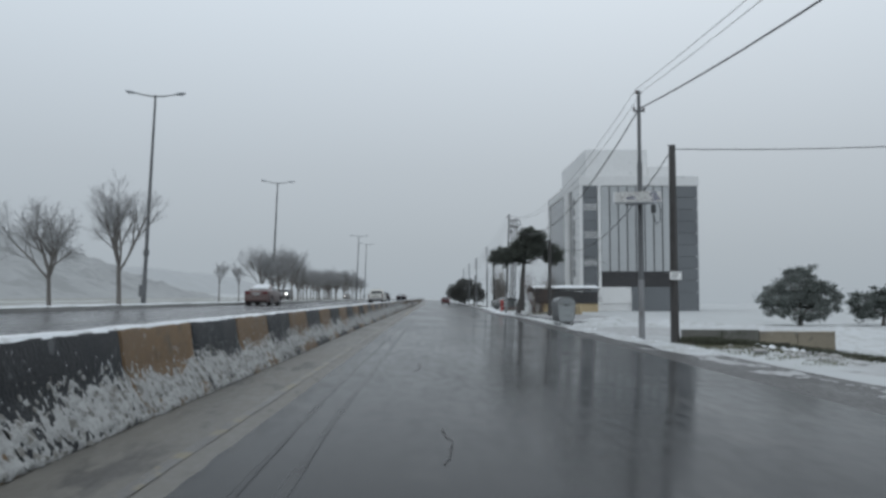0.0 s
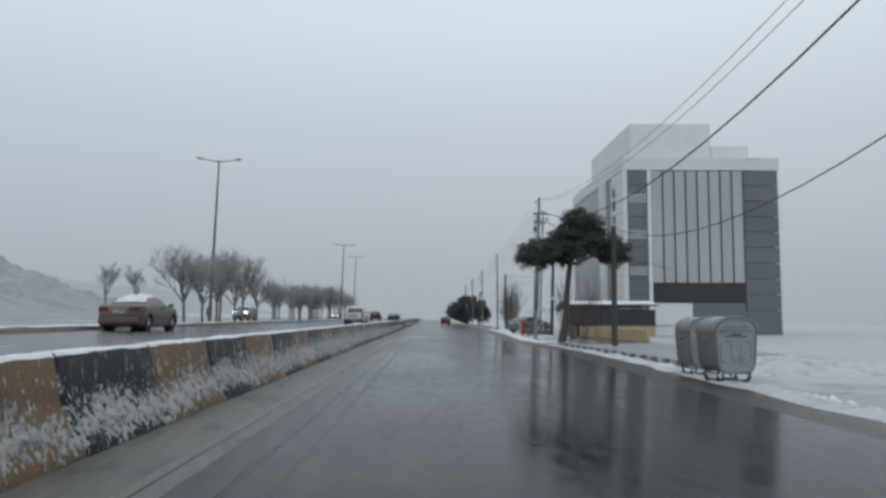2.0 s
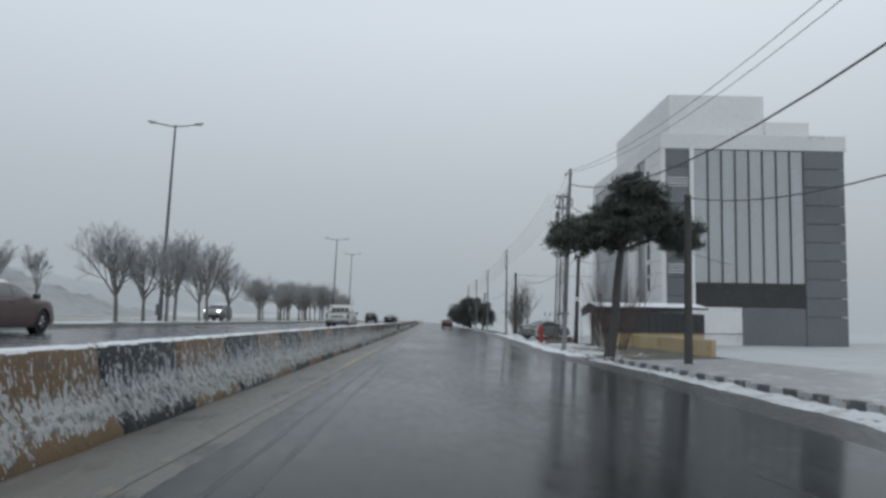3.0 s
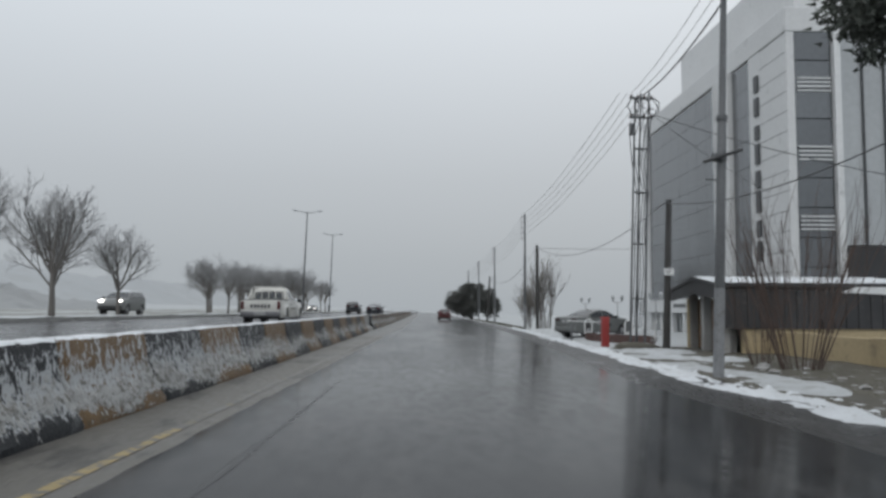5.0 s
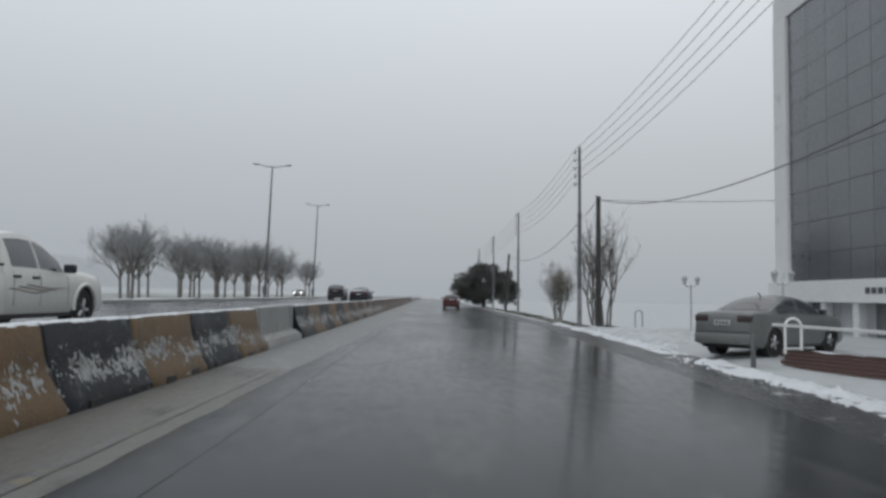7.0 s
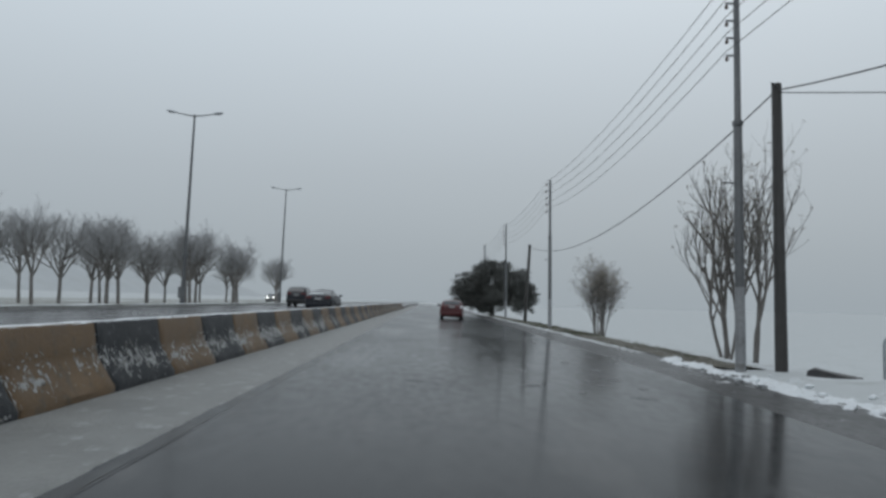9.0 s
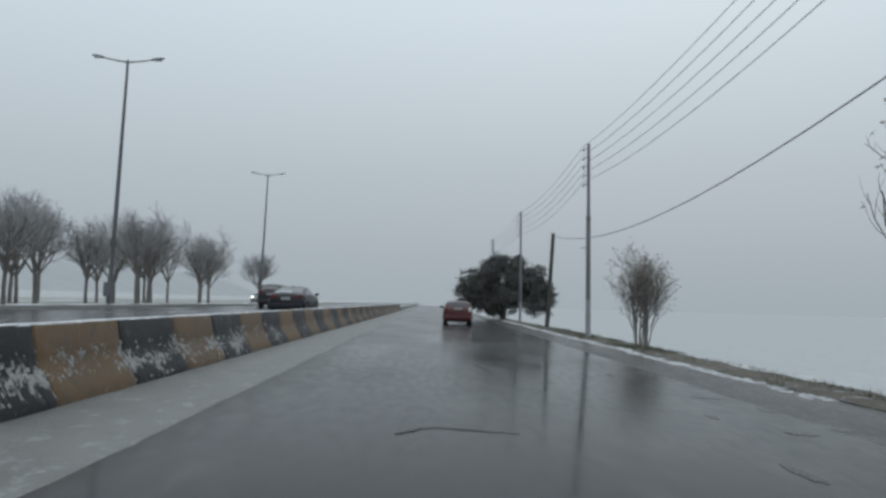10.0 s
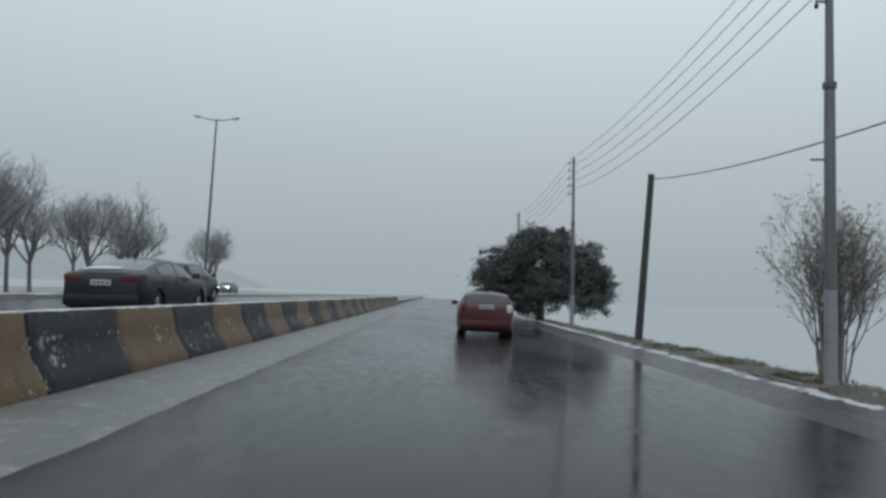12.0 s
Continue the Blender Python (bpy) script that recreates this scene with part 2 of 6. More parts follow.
TAIL_SMOKE = mat("smoked_tail_lens", (0.07, 0.05, 0.052), 0.2, bump=0)
POLE_FOOT = mat("washed_out_pole_foot_paint", (0.25, 0.257, 0.265), 0.55, 0.1, scale=5, vary=0.3, bump=0.2, second=(0.15, 0.145, 0.14), spots=0.25)
KERB_DARK = mat("worn_black_kerb_paint", (0.07, 0.072, 0.075), 0.6, scale=9, vary=0.4, bump=0.5, second=(0.2, 0.2, 0.2), spots=0.3)
KERB_PALE = mat("worn_pale_kerb_paint", (0.34, 0.345, 0.345), 0.6, scale=9, vary=0.3, bump=0.5, second=(0.17, 0.165, 0.16), spots=0.3)
TRACK = mat("tyre_swept_film", (0.034, 0.035, 0.036), 0.22, scale=6, vary=0.35, bump=0.15, stretch=(1, 0.1, 1), second=(0.03, 0.031, 0.033), spots=0.45, spec=0.06)
PUDDLE = mat("pothole_wet_tar", (0.022, 0.023, 0.025), 0.26, scale=12, vary=0.4, bump=0.05, spec=0.12)
STRIPE = mat("brown_grey_decal", (0.26, 0.235, 0.2), 0.5, scale=9, vary=0.4, bump=0)
CAR_GLASS = mat("car_glass", (0.035, 0.04, 0.045), 0.06, bump=0, spec=0.8, rvary=0.03)
TRIM_BLACK = mat("black_plastic_trim", (0.028, 0.028, 0.03), 0.55, bump=0.1)
TAIL_RED = mat("tail_lamp_red", (0.1, 0.02, 0.022), 0.2, bump=0)
LAMP_CLEAR = mat("clear_lamp", (0.6, 0.62, 0.64), 0.1, bump=0)
HEAD_ON = lamp_mat("headlamp_lit", (1.0, 0.98, 0.92), 5.0)
CHROME = mat("chrome", (0.6, 0.6, 0.6), 0.15, 1.0, bump=0)
BUMPER = mat("dull_bumper", (0.2, 0.2, 0.21), 0.35, 0.7, bump=0.05)
# Woods far paler than trees are: the hazy tone is in the base colour.
HILL = mat("mist_paled_woods", (0.3, 0.312, 0.315), 0.9, scale=0.3, vary=0.14, bump=0.4, second=(0.25, 0.262, 0.262), spots=0.4)
ROUGH_GRASS = mat("frosted_rough_grass", (0.23, 0.235, 0.215), 0.8, scale=2.5, vary=0.25, bump=0.6, second=(0.36, 0.375, 0.375), spots=0.35)
# Paler than the front woods, imitating thicker haze with distance.
HILL_HIGH = mat("mist_paled_slope", (0.4, 0.42, 0.43), 0.9, scale=0.12, vary=0.1, bump=0.3, second=(0.36, 0.375, 0.38), spots=0.4)
PAINT_RED = mat("dark_red_car_paint", (0.07, 0.012, 0.014), 0.38, scale=3, vary=0.2, bump=0, coat=0.3, spec=0.35, second=(0.07, 0.03, 0.028), spots=0.2)
PAINT_WHITE = mat("white_car_paint", (0.66, 0.66, 0.62), 0.35, scale=3, vary=0.1, bump=0, coat=0.5, second=(0.45, 0.43, 0.38), spots=0.15)
PAINT_BLACK = mat("black_car_paint", (0.014, 0.016, 0.022), 0.35, scale=3, vary=0.15, bump=0, coat=0.15, spec=0.25)
PAINT_GREY = mat("grey_car_paint", (0.15, 0.158, 0.155), 0.36, scale=3, vary=0.15, bump=0, coat=0.25, spec=0.4)
PAINT_MAROON = mat("maroon_car_paint", (0.12, 0.082, 0.078), 0.36, scale=3, vary=0.18, bump=0, coat=0.25, spec=0.35)


# ---- mesh helpers ----
def part(name, bm, material, parent=None, label="", smooth=None):
    """Links a bmesh as one mesh object under a thing or under a part."""
    me = bpy.data.meshes.new(name)
    bmesh.ops.recalc_face_normals(bm, faces=bm.faces)
    bm.to_mesh(me)
    bm.free()
    me.materials.append(material)
    if smooth is not None:
        for p in me.polygons:
            p.use_smooth = True
        me.set_sharp_from_angle(angle=radians(smooth))
    ob = new(name, me)
    if parent:
        ob.parent = parent
    if label:
        ob["label"] = label
    return ob


def thing(name, label, category, m=None, group="", kind=""):
    ob = new(name)
    ob.empty_display_size = 0.2
    if m:
        ob.matrix_basis = m
    return tagged(ob, label, category, group, kind)


def box(x0, x1, y0, y1, z0, z1, bm=None, bevel=0.0):
    b = bmesh.new()
    bmesh.ops.create_cube(b, size=1)
    bmesh.ops.transform(b, verts=b.verts, matrix=Matrix.Translation(((x0 + x1) / 2, (y0 + y1) / 2, (z0 + z1) / 2)) @ Matrix.Diagonal((x1 - x0, y1 - y0, z1 - z0, 1)))
    if bevel:
        bmesh.ops.bevel(b, geom=list(b.edges), offset=bevel, segments=2, affect="EDGES", profile=0.6)
    return merge(b, bm)


def merge(b, bm, m=None):
    if m:
        bmesh.ops.transform(b, verts=b.verts, matrix=m)
    if bm is None:
        return b
    at = {v: bm.verts.new(v.co) for v in b.verts}
    for f in b.faces:
        bm.faces.new([at[v] for v in f.verts])
    b.free()
    return bm


def tube(points, radii, bm=None, n=8, caps=True):
    """A round bar along points; radii: one or one a point."""
    bm = bm or bmesh.new()
    pts = [Vector(p) for p in points]
    rad = radii if isinstance(radii, (list, tuple)) else [radii] * len(pts)
    rings, ref = [], None
    for i, p in enumerate(pts):
        d = (pts[min(i + 1, len(pts) - 1)] - pts[max(i - 1, 0)]).normalized()
        if ref is None:
            ref = d.orthogonal().normalized()
        ref = (ref - d * ref.dot(d)).normalized()
        other = d.cross(ref)
        rings.append([bm.verts.new(p + (ref * math.cos(a) + other * math.sin(a)) * rad[i]) for a in (2 * math.pi * k / n for k in range(n))])
    for a, b in zip(rings, rings[1:]):
        for k in range(n):
            bm.faces.new((a[k], a[(k + 1) % n], b[(k + 1) % n], b[k]))
    if caps:
        bm.faces.new(rings[0][::-1])
        bm.faces.new(rings[-1])
    return bm


def prism(profile, axis, a, b, bm=None):
    """A profile of (u, v) drawn out from a to b along axis: 0: u=y, v=z; 1: u=x, v=z; 2: u=x, v=y."""
    bm = bm or bmesh.new()
    put = {0: lambda u, v, w: (w, u, v), 1: lambda u, v, w: (u, w, v), 2: lambda u, v, w: (u, v, w)}[axis]
    lo, hi = [bm.verts.new(put(u, v, a)) for u, v in profile], [bm.verts.new(put(u, v, b)) for u, v in profile]
    n = len(profile)
    for i in range(n):
        bm.faces.new((lo[i], lo[(i + 1) % n], hi[(i + 1) % n], hi[i]))
    bm.faces.new(lo[::-1])
    bm.faces.new(hi)
    return bm


def sheet(us, vs, place, bm=None):
    """A grid of faces over us and vs, each corner at place(u, v)."""
    bm = bm or bmesh.new()
    g = [[bm.verts.new(place(u, v)) for v in vs] for u in us]
    for i in range(len(us) - 1):
        for j in range(len(vs) - 1):
            bm.faces.new((g[i][j], g[i + 1][j], g[i + 1][j + 1], g[i][j + 1]))
    return bm


def steps(a, b, d):
    n = max(1, round((b - a) / d))
    return [a + (b - a) * i / n for i in range(n + 1)]


def wob(x, y, z=0.0):
    return noise.noise(Vector((x, y, z)))


# ---- the line of the road ----
def barrier_x(y):
    return float(np.interp(y, (-11, 23, 57, 90, 124, 158, 260), (-2.37, -2.31, -2.15, -1.84, -1.71, -1.68, -1.66)))


def road_z(x):
    return -0.04 * (x + 2.1)


def edge_x(y):
    return float(np.interp(y, (-20, 40, 57, 73, 90, 120, 260), (6.6, 6.7, 6.9, 6.1, 6.9, 7.8, 7.7)))


def left_z(x):
    return 0.3 + (-2.7 - x) * 0.026


LEFT_KERB = -13.0
Y0, Y1 = -60.0, 420.0

# ---- ground, roads, gutter ----
def ground_z(x, y):
    if x <= LEFT_KERB:
        return 0.62 + 0.05 * wob(x * 0.15, y * 0.15) + max(0, -x - 30) * 0.02
    if x < 7.0:
        return -0.75
    far = min(1, max(0, (y - 112) / 25)) if y > 100 else min(1, max(0, (40 - y) / 12)) * 0.5
    drop = max(0, x - 10.0) * 0.24 * far if x < 40 else 7.2 * far + (x - 40) * 0.01 * far
    lot = min(1, max(0, (x - 8.3) / 0.7)) * min(1, max(0, (y - 98.6) / 1.6)) * min(1, max(0, (120.5 - y) / 2.0)) * min(1, max(0, (20 - x) / 2))
    return -0.47 + 0.06 * (1 - lot) * wob(x * 0.5, y * 0.5) - drop * (1 - lot) + 0.17 * lot


xs = [-1600, -700, -300, -150, -90, -60, -40, -28, -20, -16, LEFT_KERB - 0.16, LEFT_KERB + 0.3, 5.5, 6.2, 7.2, 7.8, 8.4, 9, 9.6, 10.4, 11.5, 13, 15, 18, 22, 27, 33, 40, 60, 120, 300, 800, 1800]
ys = [-900, -300, -100] + steps(-60, 220, 2.5) + [235, 260, 300, 360, 450, 600, 900, 1500, 2600]
def slope(y0, y1, near, deep, high, seed, d):
    """A hillside west of the road, covered with rounded tree tops."""
    def at(y, v):
        x = -near - deep * v + 3 * wob(y * 0.03, v * 2, seed)
        tops = 1.6 * wob(x * 0.3, y * 0.3, seed) + 1.1 * wob(x * 0.8, y * 0.8, seed + 4)
        return (x, y, 0.4 + high * (1 + 0.25 * wob(y * 0.012, seed)) * math.sin(v * math.pi / 2) ** 1.3 * min(1.0, max(0.0, (y1 - y) / 60)) ** 0.6 + tops * min(1.0, v * 4))
    return sheet(steps(y0, y1, d), steps(0, 1, d / deep), at)


tagged(part("backdrop", slope(-60, 190, 42, 50, 18, 3, 1.6), HILL, smooth=70), "wooded hillside beyond the other carriageway, mist put into its pale colour", "hillside", kind="structure")
# Second slope added behind so the dim mass fades upwards.
tagged(part("backdrop", slope(-160, 1400, 230, 120, 34, 8, 9), HILL_HIGH, smooth=70), "added distant slope behind the wooded hillside, haze put into its colour", "hillside", kind="structure")
tagged(part("ground", sheet(xs, ys, lambda x, y: (x, y, ground_z(x, y))), FIELD, smooth=60), "snow-covered uneven ground falling away beside the road", "ground", kind="structure")

bm = sheet([0, 0.25, 0.5, 0.75, 1.0], steps(Y0, Y1, 2.0), lambda u, y: (barrier_x(y) - 0.3 + u * (edge_x(y) - 1.3 - barrier_x(y) + 0.3), y, road_z(barrier_x(y) - 0.3 + u * (edge_x(y) - 1.3 - barrier_x(y) + 0.3)) + 0.002 * wob(u * 9, y * 0.3)))
tagged(part("road", bm, ASPHALT, smooth=60), "dark wet asphalt carriageway mirroring the pale sky", "road", kind="structure")
bm = sheet([0, 0.2, 0.4, 0.6, 0.8, 1.0], steps(Y0, Y1, 1.0), lambda u, y: (edge_x(y) - 1.3 + u * 2.1, y, road_z(edge_x(y) - 1.3 + u * 2.1) + (0.012 * u * wob(u * 7, y * 0.7) if u else 0)))
tagged(part("road_shoulder", bm, SHOULDER, smooth=60), "slushy uneven asphalt shoulder streaked with snow", "shoulder", kind="structure")
bm = sheet([0, 0.25, 0.5, 0.75, 1.0], steps(Y0, Y1, 3.0), lambda u, y: (barrier_x(y) - 0.5 + u * (LEFT_KERB - barrier_x(y) + 0.5), y, left_z(barrier_x(y) - 0.5 + u * (LEFT_KERB - barrier_x(y) + 0.5))))
tagged(part("road_far", bm, ASPHALT_FAR, smooth=60), "wet grey asphalt of the other carriageway", "road", kind="structure")
bm = prism([(-0.75, -0.8), (-0.45, -0.8), (-0.45, 0.32), (-0.75, 0.32)], 1, Y0, Y1)
for v in bm.verts:
    v.co.x += barrier_x(v.co.y)
tagged(part("median_step", bm, CONCRETE), "rough concrete step between the two carriageways", "kerb", kind="structure")


def gutter_z(u, y):
    return road_z(barrier_x(y) + u * gutter_w(y)) + (-0.004 if u == 1 else 0.03 * (1 - u) + 0.008 + 0.008 * wob(u * 6, y * 1.5))


def gutter_w(y):
    return float(np.interp(y, (-20, 60, 92, 106, 120, 140, 260), (0.95, 0.9, 1.02, 1.32, 1.28, 1.2, 1.18)))


for name, material, a, b, label in (("gutter", GUTTER, Y0, 92.0, "sandy grey concrete gutter strip along the barrier"), ("gutter", GUTTER_SLUSH, 92.0, 300.0, "pale gutter strip covered with grey slush")):
    bm = sheet([0, 0.2, 0.4, 0.6, 0.66, 0.72, 0.78, 0.93, 1.0], steps(a, b, 0.4), lambda u, y: (barrier_x(y) - 0.02 + u * gutter_w(y) + (0.025 * wob(y * 0.9, 3) + 0.02 * wob(y * 3.1, 5)) * (u > 0.9), y, gutter_z(u, y)))
    tagged(part(name, bm, material, smooth=60), label, "gutter", kind="structure")
for a, b, material, label in ((52, 64.5, LINE_YELLOW, "worn yellow edge line on wet asphalt"), (-12, 52, LINE_OLD, "faded yellow edge line, mostly worn away"), (64.5, 92, LINE_OLD, "faded yellow edge line, mostly worn away")):
    bm = sheet([0.7, 0.75, 0.8], steps(a, b, 0.4), lambda u, y: (barrier_x(y) - 0.02 + u * gutter_w(y) + 0.012 * wob(y, 8), y, gutter_z(u, y) + 0.005))
    tagged(part("edge_line", bm, material), label, "road marking", kind="structure")

bm = sheet([-44, -38, -32, -27, -23, -20, -17, -15, LEFT_KERB - 0.18], steps(-60, 330, 2.5), lambda x, y: (x, y, ground_z(x, y) + 0.02 + 0.03 * wob(x * 0.7, y * 0.7, 2)))
tagged(part("ground", bm, ROUGH_GRASS, smooth=60), "frosted rough grass between far kerb and wooded slope", "ground", kind="structure")

# far kerb of the other carriageway, with snow lying on it
bm = prism([(LEFT_KERB, -0.7), (LEFT_KERB, 0.68), (LEFT_KERB - 0.03, 0.71), (LEFT_KERB - 0.2, 0.71), (LEFT_KERB - 0.2, -0.7)], 1, Y0, Y1)
tagged(part("kerb_far", bm, CONCRETE), "grey concrete kerb of the other carriageway", "kerb", kind="structure")
bm = sheet([0, 0.2, 0.45, 0.7, 1.0], steps(-20, 230, 0.6), lambda u, y: (LEFT_KERB + 0.02 - u * (1.1 + 0.5 * wob(y * 0.4, 2)), y, 0.7 + (0.05 + 0.05 * wob(y * 0.5, u * 3)) * math.sin(math.pi * min(1, 0.25 + u * 0.75))))
tagged(part("kerb_snow", bm, SNOW, smooth=70), "narrow ridge of snow lying along the far kerb", "snow", kind="stuff")


def crack(points, w):
    bm = bmesh.new()
    pts = []
    for a, b in zip(points, points[1:]):
        for i in range(7):
            t = i / 7
            pts.append(Vector((a[0] + (b[0] - a[0]) * t + 0.05 * wob(a[0] + t * 7, a[1], 4), a[1] + (b[1] - a[1]) * t, 0)))
    rows = []
    for i, p in enumerate(pts):
        h = w * (0.35 + 0.9 * abs(wob(p.y * 3, p.x)))
        d = (pts[min(i + 1, len(pts) - 1)] - pts[max(i - 1, 0)]).normalized()
        rows.append([bm.verts.new((p.x + s * h * d.y, p.y - s * h * d.x * 2.5, road_z(p.x) + 0.006)) for s in (-1, 1)])
    for a, b in zip(rows, rows[1:]):
        bm.faces.new((a[0], a[1], b[1], b[0]))
    tagged(part("road_crack", bm, CRACK), "dark jagged crack in the wet asphalt", "crack", group="cracks in the road", kind="structure")


crack([(0.12, 5.6), (0.2, 6.4), (0.1, 7.2)], 0.014)
crack([(-0.25, 12.4), (-0.12, 13.2), (-0.2, 14.1)], 0.014)
crack([(-0.5, 26.5), (-0.4, 26.95), (-0.36, 27.3), (-0.28, 27.9)], 0.022)
crack([(-0.11, 25.2), (-0.13, 25.7), (-0.07, 26.2)], 0.022)
crack([(-0.41, 24.1), (-0.38, 24.8)], 0.018)
crack([(-0.1, 84.45), (0.3, 84.6), (0.62, 84.7)], 0.012)
crack([(-0.05, 82.6), (0.4, 82.7), (0.8, 82.9)], 0.012)
crack([(-0.8, 93.6), (-0.2, 93.5), (0.3, 93.8), (1.2, 97.0)], 0.008)
crack([(1.5, 122.0), (1.8, 122.5), (2.3, 122.42), (2.75, 122.35)], 0.022)
crack([(3.0, 128.6), (2.85, 130.2), (2.75, 132.0), (2.55, 133.4)], 0.015)
crack([(2.1, 101.0), (2.3, 102.6)], 0.012)
crack([(3.3, 40.0), (3.2, 41.4)], 0.012)



def pothole(x, y, rx, ry, seed):
    """A shallow ragged hollow with its own dark wet floor and worn rim."""
    bm = bmesh.new()
    rings = []
    for r, dz in ((1.0, 0.0032), (0.8, 0.0052), (0.55, 0.0044)):
        rings.append([bm.verts.new((x + rx * r * k * math.cos(a), y + ry * r * k * math.sin(a), road_z(x + rx * r * k * math.cos(a)) + dz)) for a, k in ((a, 0.85 + 0.6 * wob(math.cos(a) * 1.8, math.sin(a) * 1.6, seed)) for a in (2 * math.pi * i / 18 for i in range(18)))])
    for p, q in zip(rings, rings[1:]):
        for i in range(18):
            bm.faces.new((p[i], p[(i + 1) % 18], q[(i + 1) % 18], q[i]))
    bm.faces.new(rings[-1])
    tagged(part("pothole", bm, PUDDLE, smooth=60), "shallow ragged wet pothole in the asphalt", "pothole", group="potholes in the road", kind="structure")


for i, (x, y, rx, ry) in enumerate(((3.37, 115.5, 0.22, 0.25), (4.49, 116.7, 0.14, 0.25), (4.99, 117.2, 0.24, 0.45), (4.56, 116.0, 0.12, 0.2), (3.49, 118.2, 0.14, 0.35), (4.83, 121.1, 0.14, 0.4), (5.11, 119.2, 0.2, 0.35), (4.87, 114.4, 0.3, 0.2), (1.57, 115.3, 0.28, 0.14), (5.18, 115.8, 0.1, 0.2), (4.0, 114.8, 0.1, 0.16), (5.29, 124.5, 0.12, 0.3), (5.34, 130.2, 0.15, 0.5), (6.42, 125.5, 0.15, 0.3), (6.0, 126.8, 0.3, 0.2), (6.5, 128.6, 0.3, 0.3), (5.9, 123.4, 0.25, 0.16), (6.6, 123.9, 0.25, 0.2), (6.1, 121.6, 0.22, 0.15), (6.3, 131.2, 0.22, 0.4))):
    pothole(x, y, rx * 0.75, ry * 0.9, i * 3.7)



def tyre_track(off, a, b, w, label="faint pale tyre track in the wet film"):
    """A long thin ribbon of rougher wet film where tyres have run."""
    us = [-1, -0.6, 0, 0.6, 1]
    bm = sheet(us, steps(a, b, 0.5), lambda u, y: (barrier_x(y) + off + 0.05 * wob(y * 0.12, off) + u * w * (0.7 + 0.5 * wob(y * 0.8, u * 2, off)) * max(0.05, min(1, (y - a) / 6, (b - y) / 6)), y, road_z(barrier_x(y) + off + u * w) + (0.0045 if abs(u) < 0.9 else 0.0022)))
    tagged(part("tyre_track", bm, TRACK, smooth=60), label, "tyre track", group="tyre tracks on the road", kind="structure")


for off, a, b, w in ((1.22, -12, 62, 0.035), (1.5, -6, 70, 0.05), (1.45, 84, 118, 0.035)):
    tyre_track(off, a, b, w)

# ---- snow along the right edge ----
def bank(name, a, b, width, height, cover, label, material=SNOW_DIRTY, off=0.0, dx=0.11, base=None):
    us, vs = steps(0, 1, dx / width), steps(a, b, 0.12)

    def place(u, y):
        x = edge_x(y) + off + (u - 0.35) * width + 0.25 * wob(y * 0.35, 7)
        n = wob(x * 1.6, y * 0.9, 1) * 0.5 + wob(x * 4.5, y * 3.7, 2) * 0.45 + wob(x * 9, y * 8, 6) * 0.3
        ends = max(0, min(1, (y - a) / 1.5, (b - y) / 1.5))
        lift = height * ((n + cover) * ends - 0.4 * (1 - ends)) * math.sin(math.pi * min(1, max(0, u)))
        z = (road_z(x) if base is None else base)
        return (x, y, z + max(-0.03, lift) - 0.006)
    return tagged(part(name, sheet(us, vs, place), material, smooth=80), label, "snow", kind="stuff")


bank("snow_bank", -6, 21, 1.3, 0.07, 0.0, "low ragged strip of muddy slush along the road edge", SLUSH)
bank("snow_bank", 19, 44.5, 1.05, 0.13, 0.5, "continuous low ridge of pale snow along the road edge", SNOW_SOFT, off=0.12)
bank("snow_bank", 43, 66, 1.15, 0.14, 0.4, "ragged pale slush lying against the painted kerb", SNOW_SOFT, off=0.3)
bank("snow_bank", 66, 100, 0.95, 0.27, 0.14, "lumpy ploughed snow along the road edge", SNOW, off=0.25)
bank("snow_bank", 100, 126, 0.9, 0.22, 0.14, "lumpy ploughed snow along the road edge", SNOW, off=0.3)
bank("snow_bank", 126, 215, 0.55, 0.11, 0.12, "thin pale line of snow along the road edge", SNOW_SOFT, off=0.35)
bank("snow_streak", 14, 40, 1.8, 0.026, -0.12, "thin grey slush streaks on the shoulder", SLUSH, off=-0.75)
bank("snow_streak", 70, 101, 1.5, 0.028, -0.06, "thin grey slush ridges squeezed out by tyres", SLUSH, off=-1.0)
bank("snow_streak", 96, 124, 1.4, 0.03, -0.16, "thin slush streaks on the shoulder", SNOW_DIRTY, off=-0.9)

# ---- the barrier of painted concrete blocks ----
JERSEY = [(0.0, -0.03), (0.0, 0.09), (-0.085, 0.22), (-0.19, 0.4), (-0.215, 0.48), (-0.262, 0.775), (-0.28, 0.795), (-0.48, 0.795), (-0.498, 0.775), (-0.545, 0.48), (-0.57, 0.4), (-0.675, 0.22), (-0.76, 0.09), (-0.76, -0.03)]


def jersey_x(z):
    return float(np.interp(z, (0.09, 0.22, 0.4, 0.48, 0.775), (0.0, -0.085, -0.19, -0.215, -0.262)))


